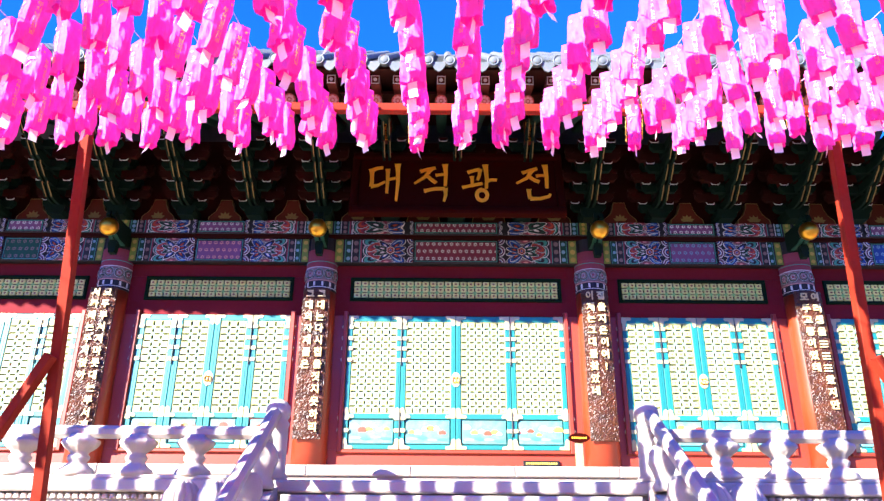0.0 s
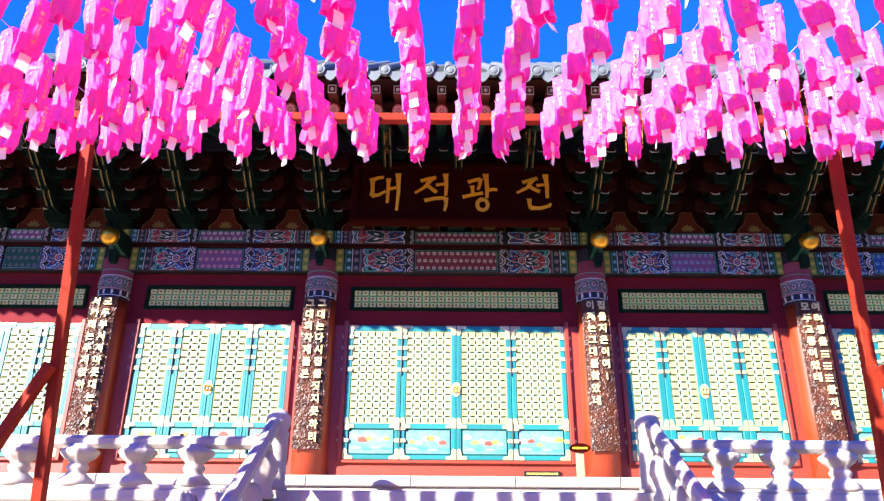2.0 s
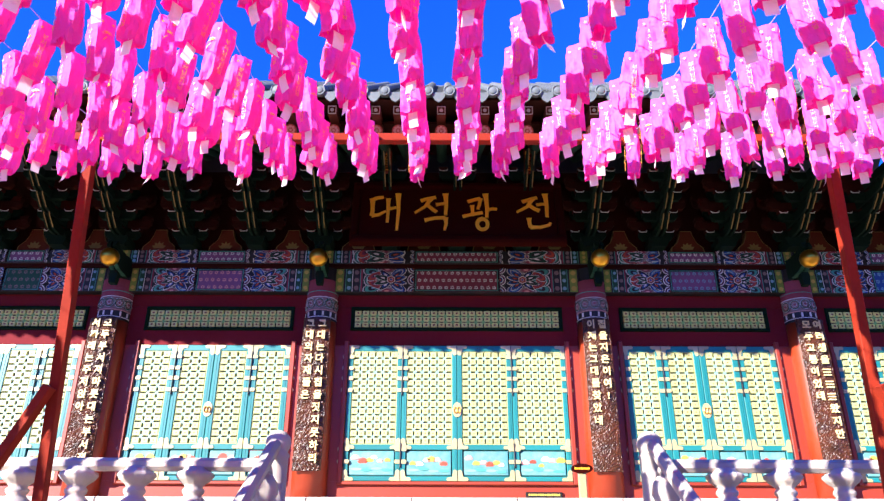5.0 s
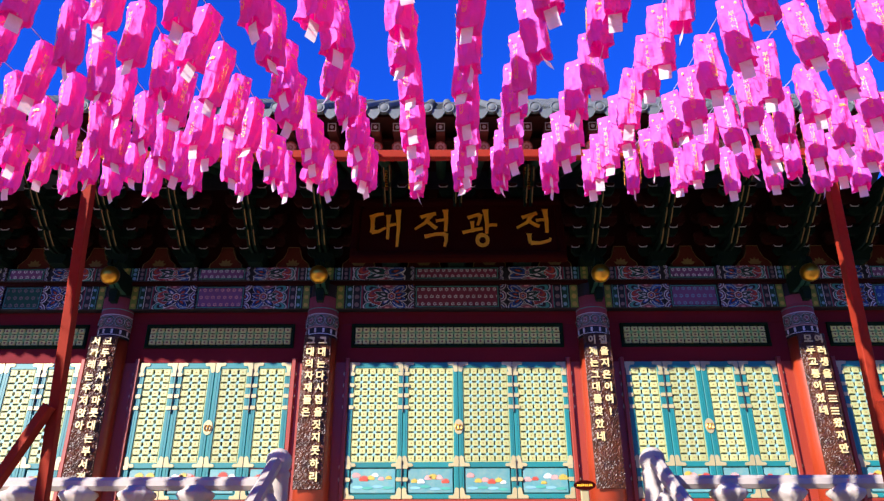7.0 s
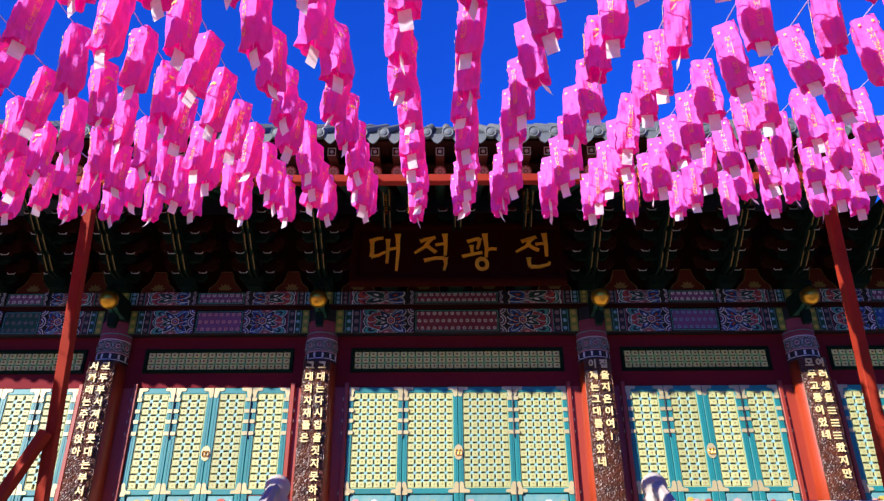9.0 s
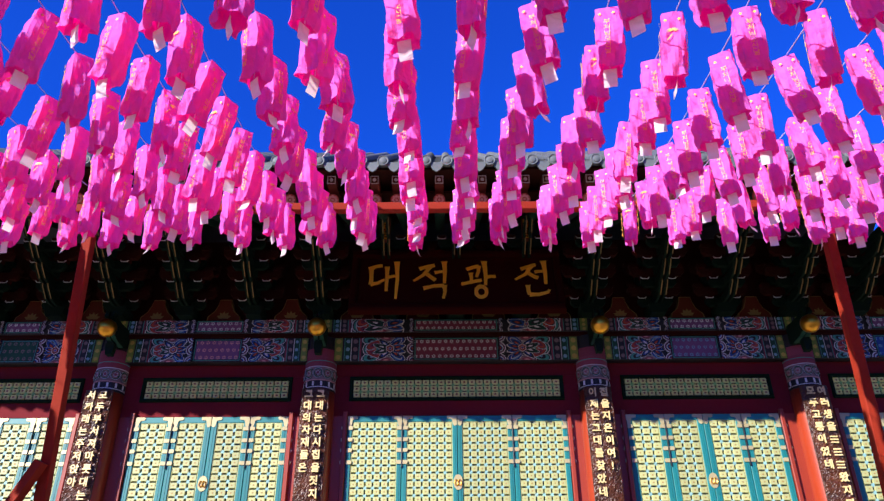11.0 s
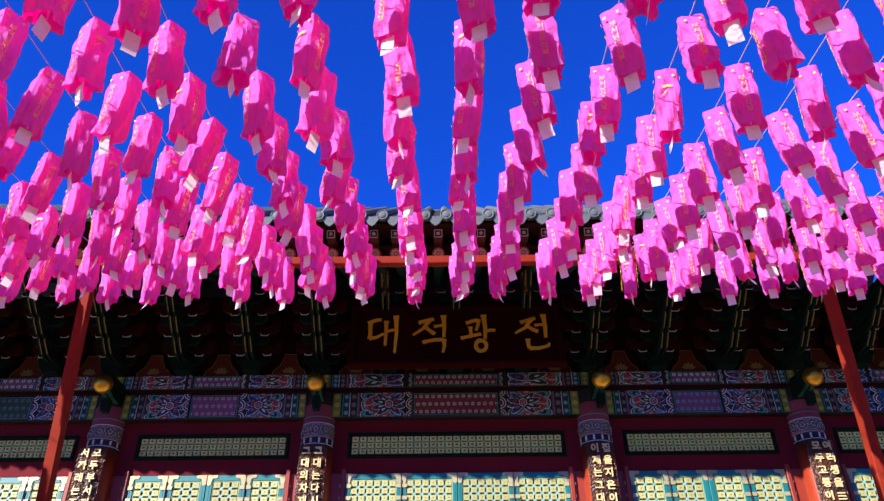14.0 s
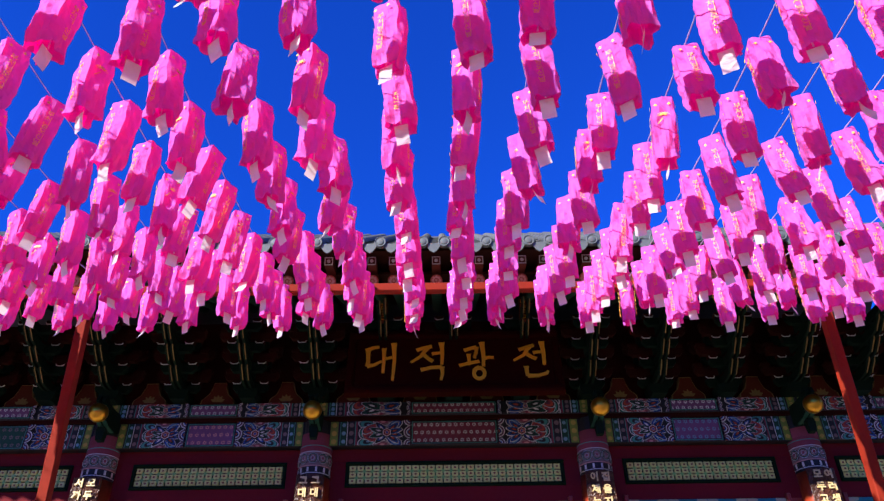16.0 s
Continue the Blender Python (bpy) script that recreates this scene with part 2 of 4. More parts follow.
# unseen ring of dark hills, added to hold back low sky light
bm = bmesh.new()
ring = []
for i in range(97):
    a = 2 * math.pi * i / 96
    hgt = 30 + 9 * math.sin(2.3 * a + 1) + 5 * math.sin(7 * a) + 2.5 * math.sin(19 * a)
    ring.append([bm.verts.new((r * math.cos(a), r * math.sin(a), z)) for r, z in ((95, -0.2), (112, hgt * 0.55), (135, hgt), (170, hgt * 1.02))])
for p, q in zip(ring, ring[1:]):
    for i in range(3):
        bm.faces.new((p[i], q[i], q[i + 1], p[i + 1]))
structure("backdrop_hills", bm, "forest", "unseen dark hills added all round to hold back low sky light", "hill")

# ---- hall wall ----
COLS = [X0 + d for d in (-9.0, -5.77, -2.278, 2.278, 5.77, 9.0)]
DOORS = [(X0 - 8.72, X0 - 6.22), (X0 - 5.24, X0 - 2.74), (X0 - 1.78, X0 + 1.78), (X0 + 2.74, X0 + 5.24), (X0 + 6.22, X0 + 8.72)]
DOOR_LO, DOOR_HI, TR_LO, TR_HI = 3.10, 5.275, 5.525, 5.945
bm = bmesh.new()
box(bm, -12, 12.5, WALL, WALL + 0.3, 2.702, DOOR_LO - 0.002)
structure("wall_sill", bm, "red", "red painted timber sill below the doors", "wall")
bm = bmesh.new()
box(bm, -12, 12.5, WALL, WALL + 0.3, DOOR_HI + 0.002, TR_LO - 0.002)
box(bm, -12, 12.5, WALL, WALL + 0.3, TR_HI + 0.002, 6.16)
structure("wall_lintel", bm, "maroon", "maroon painted timber lintels over the doors", "wall")
ends = [-12] + [v for d in DOORS for v in d] + [12.5]
bm = bmesh.new()
for a, b in zip(ends[::2], ends[1::2]):
    box(bm, a, b, WALL + 0.004, WALL + 0.3, DOOR_LO, DOOR_HI)
structure("wall_jambs", bm, "red", "red painted timber wall between the doors", "wall")
bm = bmesh.new()
for a, b in zip(ends[::2], ends[1::2]):
    box(bm, a, b, WALL + 0.004, WALL + 0.3, TR_LO, TR_HI)
structure("wall_between_transoms", bm, "maroon", "maroon painted timber wall between the transoms", "wall")
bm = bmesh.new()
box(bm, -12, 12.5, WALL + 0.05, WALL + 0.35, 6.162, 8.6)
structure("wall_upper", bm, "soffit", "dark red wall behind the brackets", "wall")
bm = bmesh.new()
box(bm, -12, -11.7, WALL + 0.35, 22, 2.7, 8.6), box(bm, 12.2, 12.5, WALL + 0.35, 22, 2.7, 8.6), box(bm, -12, 12.5, 22, 22.3, 2.7, 8.6)
structure("wall_north", bm, "maroon", "maroon side and back walls of the hall", "wall")
for (a, b) in DOORS:
    bm = bmesh.new()
    for x in (a - 0.075, b + 0.005):
        chamfer_box(bm, x, x + 0.07, WALL - 0.06, WALL, DOOR_LO - 0.05, DOOR_HI + 0.06, 0.01)
    chamfer_box(bm, a - 0.003, b + 0.003, WALL - 0.06, WALL, DOOR_LO - 0.055, DOOR_LO - 0.004, 0.01)
    tagged(part("door_frame", bm, "red"), "red painted timber frame round a lattice door", "door frame", "door frames", "structure")


# ---- columns ----
def column(x):
    c = thing("column", Matrix.Translation((x, 11.975, 2.7)), "round red lacquered timber column with a painted head", "column", "hall columns")
    bm = bmesh.new()
    lathe(bm, [(0.44, 0), (0.46, 0.04), (0.43, 0.10), (0.33, 0.12)], 28)
    part("base_stone", bm, "stone", c, "rounded white granite base", True)
    bm = bmesh.new()
    lathe(bm, [(0.275, 0.121), (0.272, 1.2), (0.262, 2.6), (0.257, 2.94)], 28)
    part("shaft", bm, "column", c, smooth=True)
    z = 2.942
    for k, (h, m) in enumerate(((0.04, "ink"), (0.012, "white"), (0.103, "ink"), (0.012, "pinkish"), (0.22, "dusk"), (0.012, "white"), (0.09, "plum"), (0.012, "jade"), (0.05, "plum"), (0.159, "plum"))):
        bm = bmesh.new()
        r = 0.259 + 0.002 * (k % 2)
        lathe(bm, [(r, 0), (r, h - 0.001)], 28, at=(0, 0, z))
        part("painted_band", bm, m, c, smooth=False)
        z += h
    for a in range(-2, 3):
        ang = radians(270 + a * 34)
        m = Matrix.Translation((0.262 * math.cos(ang), 0.262 * math.sin(ang), 3.22)) @ pose(0, 0, 0, 0, 0, math.degrees(ang) + 90)
        for r, mt, y in ((0.085, "ink", 0), (0.080, "white", -0.002), (0.074, "deep_green", -0.004), (0.052, "pinkish", -0.006), (0.046, "ink", -0.008), (0.034, "white", -0.010), (0.026, "plum", -0.012)):
            bm = bmesh.new()
            prism(bm, [(r * math.cos(t * math.pi / 7), r * 1.1 * math.sin(t * math.pi / 7)) for t in range(14)], y - 0.006, y + 0.01, m)
            part("painted_flower", bm, mt, c)
    for a in range(-5, 6):
        ang = radians(270 + a * 15)
        m = Matrix.Translation((0.262 * math.cos(ang), 0.262 * math.sin(ang), 3.05)) @ pose(0, 0, 0, 0, 0, math.degrees(ang) + 90)
        bm = bmesh.new()
        box(bm, -0.02, 0.012, -0.004, 0.006, -0.045, 0.03, m)
        part("painted_stroke", bm, "white" if a % 2 else "ink", c)
    return c


for x in COLS:
    column(x)


# ---- lattice doors ----
def lattice_fill(w, h, nx, nz, rx, depth, edge=0.0):
    """Raised four-petalled blocks of a flower lattice, with a thin bead round the field."""
    def fill(bm):
        px, pz = w / nx, h / nz
        for i in range(nx):
            for j in range(nz):
                cx, cz = (i + 0.5) * px, (j + 0.5) * pz
                a, b = px * rx, pz * rx
                k, n = 0.82, 0.93
                pts = [(-a, -b * k), (-a * k, -b), (0, -b * n), (a * k, -b), (a, -b * k), (a * n, 0), (a, b * k), (a * k, b), (0, b * n), (-a * k, b), (-a, b * k), (-a * n, 0)]
                lo = [bm.verts.new((cx + x, 0, cz + z)) for x, z in pts]
                hi = [bm.verts.new((cx + x * 0.82, -depth, cz + z * 0.82)) for x, z in pts]
                for q in range(12):
                    bm.faces.new((lo[q], lo[(q + 1) % 12], hi[(q + 1) % 12], hi[q]))
                bm.faces.new(hi)
        if edge:
            for x0, x1, z0, z1 in ((0, edge, 0, h), (w - edge, w, 0, h), (edge, w - edge, 0, edge), (edge, w - edge, h - edge, h)):
                box(bm, x0, x1, -depth * 0.8, 0.01, z0, z1)
    return fill


def core_fill(w, h, nx, nz, r, depth):
    """The small dark hearts of the lattice flowers."""
    def fill(bm):
        px, pz = w / nx, h / nz
        for i in range(nx):
            for j in range(nz):
                cx, cz = (i + 0.5) * px, (j + 0.5) * pz
                lo = [bm.verts.new((cx + r * px * math.cos(t), -depth, cz + r * pz * math.sin(t))) for t in (0.0, 1.05, 2.09, 3.14, 4.19, 5.24)]
                bm.faces.new(lo)
    return fill


def bars_fill(w, h, nx, nz, t, depth):
    """Diagonal crosses at the corners between the flowers."""
    def fill(bm):
        px, pz = w / nx, h / nz
        for i in range(nx + 1):
            for j in range(nz + 1):
                for k, sgn in enumerate((1, -1)):
                    m = pose(i * px, -0.002 * k, j * pz, 0, 45 * sgn, 0)
                    r = 0.40 * px
                    if 0 < i < nx and 0 < j < nz:
                        box(bm, -r, r, -depth, 0, -t / 2, t / 2, m)
    return fill


LEAF_CACHE = {}
FLOWERS = ("pinkish", "vermilion", "ochre", "white", "pinkish", "ochre")


def leaf_meshes(w, panel):
    key = (round(w, 3), panel)
    if key in LEAF_CACHE:
        return LEAF_CACHE[key]
    h = DOOR_HI - DOOR_LO - 0.01
    st = 0.078 if panel else 0.096
    low = 0.47
    lx, lw, lz = st, w - 2 * st, low + 0.085
    lh = h - 0.10 - lz

    def frame_fill(bm):
        for x in (0, w - st):
            chamfer_box(bm, x, x + st, -0.05, 0, 0, h, 0.008)
        for z0, z1 in ((0, 0.075), (low, low + 0.085), (h - 0.10, h)):
            chamfer_box(bm, st, w - st, -0.046, 0, z0, z1, 0.008)
        for x in (st * 0.42, w - st * 0.55):
            box(bm, x, x + 0.01, -0.054, -0.049, 0.05, h - 0.05)

    corners = []
    for sx in (0, 1):
        for z, up in ((0, 1), (low + 0.01, 1), (h, -1)):
            def corner_fill(bm):
                pts = [(0, 0), (0.15, 0), (0.165, 0.018), (0.15, 0.05), (0.09, 0.055), (0.075, 0.075), (0.062, 0.15), (0.035, 0.17), (0, 0.15)]
                p2 = [((w - 0.004 - x) if sx else x + 0.004, z + up * (y + 0.003)) for x, y in pts]
                prism(bm, p2, -0.057, -0.05)
            corners.append(made("corner_plate", corner_fill, "brass"))

    def backing(bm):
        box(bm, st, w - st, -0.012, -0.004, lz, h - 0.10)

    def panel_fill(bm):
        chamfer_box(bm, st + 0.012, w - st - 0.012, -0.028, -0.006, 0.087, low - 0.012, 0.012)

    nx = 6 if panel else 3
    nz = 13
    out = dict(h=h, st=st, low=low, lz=lz, lh=lh, lw=lw)
    out["leaf_frame"] = made("leaf_frame", frame_fill, "teal")
    out["corner"] = corners
    out["back"] = made("lattice_back", backing, "paper_back")
    out["bars"] = made("lattice_grille", bars_fill(lw, lh, nx, nz, 0.028, 0.022), "lattice")
    out["petals"] = made("lattice_carving", lattice_fill(lw, lh, nx, nz, 0.45, 0.022, 0.012), "petal")
    out["cores"] = made("lattice_core", core_fill(lw, lh, nx, nz, 0.11, 0.0232), "core")
    out["panel"] = made("lower_panel", panel_fill, "sky_panel")
    LEAF_CACHE[key] = out
    return out


M["tile_end"] = mat("pale_grey_tile_end", (0.14, 0.155, 0.155), 0.6, second=(0.07, 0.08, 0.082), fine=40, broad=9, amount=0.7)
M["sky_panel"] = mat("painted_pale_blue_panel", (0.055, 0.23, 0.25), 0.5, second=(0.22, 0.32, 0.26), broad=7, amount=0.7)


def blossom(bm_y, r, n, cx, cz):
    def fill(bm):
        for k in range(n):
            a = math.pi * (0.12 + 0.76 * k / (n - 1))
            dx, dz = math.cos(a), math.sin(a)
            pts = [(cx, cz), (cx + r * (0.55 * dx - 0.25 * dz), cz + r * (0.55 * dz + 0.25 * dx)), (cx + r * dx, cz + r * dz), (cx + r * (0.55 * dx + 0.25 * dz), cz + r * (0.55 * dz - 0.25 * dx))]
            prism(bm, pts, bm_y - 0.002 * (k % 2) - 0.004, bm_y)
    return fill


def hinge_fill(bm):
    for z in (0, 0.19):
        for x0, x1 in ((-0.085, -0.012), (0.012, 0.085)):
            prism(bm, [(x0, z), (x1, z), (x1 + 0.012 * (1 if x1 > 0 else 0), z + 0.03), (x1, z + 0.06), (x0, z + 0.06), (x0 - 0.012 * (1 if x0 < 0 else 0), z + 0.03)], -0.066, -0.056)


HINGE = made("hinge_plate", hinge_fill, "brass")
PIN = made("hinge_pin", lambda bm: lathe(bm, [(0.009, -0.06), (0.012, -0.05), (0.012, 0.30), (0.009, 0.31)], 8), "iron")


def lattice_door(a, b, wide):
    d = thing("lattice_door", Matrix.Translation((a, WALL + 0.03, DOOR_LO + 0.004)),
              "closed teal flower-lattice door of four leaves with painted lotus panels", "door", "lattice doors")
    w = (b - a) / 4
    g = leaf_meshes(w - 0.006, wide)
    rnd = random.Random(int(a * 100))
    for k in range(4):
        at = Matrix.Translation((k * w + 0.003, 0, 0))
        leaf = share("leaf", g["leaf_frame"], "teal", d, "teal painted door leaf", at)
        share("lattice_back", g["back"], "paper_back", leaf)
        inner = Matrix.Translation((g["st"], -0.012, g["lz"]))
        share("lattice_grille", g["bars"], "lattice", leaf, "pale green lattice bars", inner)
        share("lattice_carving", g["petals"], "petal", leaf, "pale yellow carved lattice flowers", Matrix.Translation((g["st"], -0.018, g["lz"])))
        share("lattice_core", g["cores"], "core", leaf, "ochre hearts of the lattice flowers", Matrix.Translation((g["st"], -0.018, g["lz"])))
        for c in g["corner"]:
            share("corner_plate", c, "brass", leaf, "pale brass corner plate")
        share("lower_panel", g["panel"], "sky_panel", leaf, "pale blue panel painted with lotus flowers")
        x0, x1 = g["st"] + 0.05, w - g["st"] - 0.06
        for q in range(6):
            m = FLOWERS[(q + k * 2) % 6]
            bm = bmesh.new()
            blossom(-0.029, rnd.uniform(0.055, 0.095), 7, x0 + (x1 - x0) * (q + 0.5) / 6 + rnd.uniform(-0.03, 0.03), rnd.uniform(0.22, 0.34))(bm)
            part("painted_lotus", bm, m, leaf)
        for q in range(4):
            cx, cz = x0 + (x1 - x0) * (q + 0.5) / 4, 0.14 + rnd.uniform(0, 0.05)
            bm = bmesh.new()
            prism(bm, [(cx + 0.085 * math.cos(t * math.pi / 5), cz + 0.022 * math.sin(t * math.pi / 5)) for t in range(10)], -0.033 - 0.002 * (q % 2), -0.028)
            part("painted_leaf", bm, "jade" if q % 2 else "sky_blue", leaf)
    for x in (0.0, w, 3 * w, 4 * w):
        for z in (g["h"] - 0.42, g["h"] - 0.78, 0.26):
            if z < 0.5 and x in (w, 3 * w) and not wide:
                continue
            hg = share("hinge", HINGE, "brass", d, "brass butterfly hinge", Matrix.Translation((x, 0, z)))
            share("hinge_pin", PIN, "iron", hg, "black iron hinge pin", Matrix.Translation((0, -0.065, 0)))
    bm = bmesh.new()
    prism(bm, [(2 * w + 0.075 * math.cos(t * math.pi / 8), 1.10 + 0.12 * math.sin(t * math.pi / 8)) for t in range(16)], -0.062, -0.05)
    plate = part("lock_plate", bm, "brass", d, "oval brass lock plate")
    bm = bmesh.new()
    for s in (-0.026, 0.026):
        n = 12
        for i in range(n):
            p, q = [(2 * w + s + 0.026 * math.cos(2 * math.pi * t / n), -0.074, 1.09 + 0.045 * math.sin(2 * math.pi * t / n)) for t in (i, i + 1)]
            tube(bm, p, q, 0.007, 6)
    part("ring_pull", bm, "gold", plate, "gilt ring pulls")
    return d


for k, (a, b) in enumerate(DOORS):
    lattice_door(a, b, k == 2)


def transom(a, b):
    t = thing("transom_window", Matrix.Translation((a, WALL + 0.02, TR_LO)), "long low lattice transom in a dark green frame", "transom window", "transoms")
    w, h, f = b - a, TR_HI - TR_LO, 0.055
    bm = bmesh.new()
    chamfer_box(bm, 0.002, w - 0.002, -0.055, 0, 0.002, f, 0.012), chamfer_box(bm, 0.002, w - 0.002, -0.055, 0, h - f, h - 0.002, 0.012)
    chamfer_box(bm, 0.002, f, -0.052, 0, f, h - f, 0.012), chamfer_box(bm, w - f, w - 0.002, -0.052, 0, f, h - f, 0.012)
    part("window_frame", bm, "green", t)
    bm = bmesh.new()
    box(bm, f, w - f, -0.008, 0.2, f, h - f)
    part("backing", bm, "green", t)
    lw, lh = w - 2 * f, h - 2 * f
    nx = round(lw / 0.128)
    share("lattice_grille", made("lattice_grille", bars_fill(lw, lh, nx, 3, 0.034, 0.016), "lattice_dim"), "lattice_dim", t, "green lattice bars", Matrix.Translation((f, -0.008, f)))
    share("lattice_carving", made("lattice_carving", lattice_fill(lw, lh, nx, 3, 0.455, 0.02), "petal_dim"), "petal_dim", t, "yellow lattice flowers", Matrix.Translation((f, -0.009, f)))
    share("lattice_core", made("lattice_core", core_fill(lw, lh, nx, 3, 0.17, 0.0212), "core_dim"), "core_dim", t, "dark red hearts of the lattice flowers", Matrix.Translation((f, -0.009, f)))


for k, (a, b) in enumerate(DOORS):
    transom(a if k else b - 2.5, b)


# ---- painted beams ----
def ring_pts(cx, cz, r, n, lobes, amp, x0, x1, z0, z1, phase=0.0):
    out = []
    for i in range(n):
        t = 2 * math.pi * i / n + phase
        q = r * (1 + amp * abs(math.sin(lobes * t / 2)))
        out.append((min(max(cx + q * math.cos(t), x0), x1), min(max(cz + q * 1.0 * math.sin(t), z0), z1)))
    clean = [p for i, p in enumerate(out) if (abs(p[0] - out[i - 1][0]) + abs(p[1] - out[i - 1][1])) > 1e-4]
    return clean if len({round(p[0], 4) for p in clean}) > 2 and len({round(p[1], 4) for p in clean}) > 2 else []


def petal_pts(cx, cz, ang, r, wide, k):
    """A pointed petal from (cx, cz) outwards, shrunk by k towards its own middle."""
    mx, mz = cx + r * 0.5 * math.cos(ang), cz + r * 0.5 * math.sin(ang)
    out = []
    for i in range(14):
        t = 2 * math.pi * i / 14
        u, v = 0.5 * r * math.cos(t) * k, wide * r * math.sin(t) * (1 - 0.35 * math.cos(t)) * k
        out.append((mx + u * math.cos(ang) - v * math.sin(ang), mz + u * math.sin(ang) + v * math.cos(ang)))
    return out


def painted_rosettes(beam, y, spans, z0, z1):
    """Lotus heads, long petals and a scalloped edge on a dark ground, each layer proud of the last."""
    for (x0, x1, outward) in spans:
        h, zc = z1 - z0, (z0 + z1) / 2
        far, near = (x0, x1) if outward < 0 else (x1, x0)     # near: side of the middle panel
        w, way = abs(x1 - x0), (1 if near > far else -1)
        at = lambda f: far + (near - far) * f
        layer = [0]

        def lay(pts, colour, name="painted_petal"):
            pts = [(min(max(px, x0 + 0.003), x1 - 0.003), min(max(pz, z0 + 0.004), z1 - 0.004)) for px, pz in pts]
            pts = [p for i, p in enumerate(pts) if abs(p[0] - pts[i - 1][0]) + abs(p[1] - pts[i - 1][1]) > 1e-4]
            if len({round(p[0], 4) for p in pts}) < 3 or len({round(p[1], 4) for p in pts}) < 3:
                return
            layer[0] += 1
            bm = bmesh.new()
            prism(bm, pts, y - 0.003 - 0.0003 * layer[0], y)
            part(name, bm, colour, beam)

        def petal(cx, cz, ang, r, wide, cols):
            ang = ang if way > 0 else math.pi - ang
            for k, c in zip((1.06, 0.97, 0.86, 0.56, 0.28), ("white", "ink") + cols[1:]):
                lay(petal_pts(cx, cz, ang, r, wide, k), c)

        lay([(x0, z0), (x1, z0), (x1, z1), (x0, z1)], "ink", "painted_ground")
        # lobes that fill the corners on the far side, then the long petals round the flower
        for sz in (-1, 1):
            petal(at(0.02), zc + sz * 0.46 * h, -sz * 0.35, 0.46 * w, 0.20, ("jade", "jade", "ink", "sky_blue"))
            petal(at(0.30), zc + sz * 0.50 * h, -sz * 0.1, 0.36 * w, 0.22, ("white", "dusk", "plum", "pinkish"))
            petal(at(0.84), zc + sz * 0.50 * h, math.pi + sz * 0.5, 0.34 * w, 0.24, ("white", "blue", "sky_blue", "ink"))
        petal(at(0.03), zc, 0.0, 0.34 * w, 0.34, ("jade", "jade", "vermilion", "pinkish"))
        for sz in (-1, 1):
            petal(at(0.10), zc, sz * 0.55, 0.34 * w, 0.20, ("pinkish", "vermilion", "plum", "ink"))
            petal(at(0.56), zc, math.pi - sz * 0.75, 0.62 * h, 0.20, ("sky_blue", "ink", "blue", "white"))
            petal(at(0.56), zc, sz * 0.75, 0.62 * h, 0.20, ("white", "blue", "ink", "vermilion"))
            petal(at(0.56), zc, math.pi - sz * 0.25, 0.34 * w, 0.16, ("jade", "deep_green", "ink", "white"))
            petal(at(0.56), zc, sz * 0.22, 0.30 * w, 0.18, ("sky_blue", "blue", "ink", "vermilion"))
        # scalloped edge against the middle panel
        for q in (0.0, 0.5, 1.0):
            for k, c in enumerate(("ink", "white", "violet", "ink", "white", "blue", "ink", "vermilion")):
                r = 0.285 * h * (1 - k / 8.6)
                lay(ring_pts(near, z0 + q * h, r, 24, 2, 0.0, x0, x1, z0, z1), c, "painted_scallop")
        for k, c in enumerate(("ink", "white", "vermilion", "ink", "pinkish", "blue")):
            r = 0.17 * h * (1 - k / 6.6)
            lay(ring_pts(at(0.56), zc, r, 32, 6, 0.22, x0, x1, z0, z1), c, "painted_rosette")


def star_field(beam, y, x0, x1, z0, z1, ground, star, pitch):
    bm = bmesh.new()
    box(bm, x0, x1, y - 0.006, y, z0, z1)
    part("painted_panel", bm, ground, beam)
    bm = bmesh.new()
    nz = max(1, int((z1 - z0) / pitch))
    nx = max(2, int((x1 - x0) / (pitch * 0.95)))
    for j in range(nz):
        for i in range(nx):
            cx = x0 + (i + 0.5 + (0.25 if j % 2 else -0.25) * (nz > 1)) * (x1 - x0) / nx
            cz = z0 + (j + 0.5) * (z1 - z0) / nz
            r = pitch * 0.36
            n = 12
            outer = [(cx + r * (1 if k % 2 == 0 else 0.58) * math.cos(k * math.pi / 6 + math.pi / 6), cz + r * (1 if k % 2 == 0 else 0.58) * math.sin(k * math.pi / 6 + math.pi / 6)) for k in range(n)]
            inner = [(cx + (x - cx) * 0.5, cz + (z - cz) * 0.5) for x, z in outer]
            vo = [bm.verts.new((x, y - 0.009, z)) for x, z in outer]
            vi = [bm.verts.new((x, y - 0.009, z)) for x, z in inner]
            vb = [bm.verts.new((x, y - 0.005, z)) for x, z in outer]
            for k in range(n):
                q = (k + 1) % n
                bm.faces.new((vo[k], vo[q], vi[q], vi[k])), bm.faces.new((vo[k], vb[k], vb[q], vo[q]))
    tagged(part("star_pattern", bm, star, beam), kind="stuff")
    for k, c in enumerate(("ink", "jade", "ink")):
        for zz in (z0 + 0.011 * k, z1 - 0.011 * (k + 1)):
            bm = bmesh.new()
            box(bm, x0 + 0.011 * k, x1 - 0.011 * k, y - 0.011, y - 0.004, zz, zz + 0.010)
            part("painted_line", bm, c, beam)
        for xx in (x0 + 0.011 * k, x1 - 0.011 * (k + 1)):
            bm = bmesh.new()
            box(bm, xx, xx + 0.010, y - 0.0115, y - 0.004, z0 + 0.011 * k, z1 - 0.011 * k)
            part("painted_line", bm, c, beam)


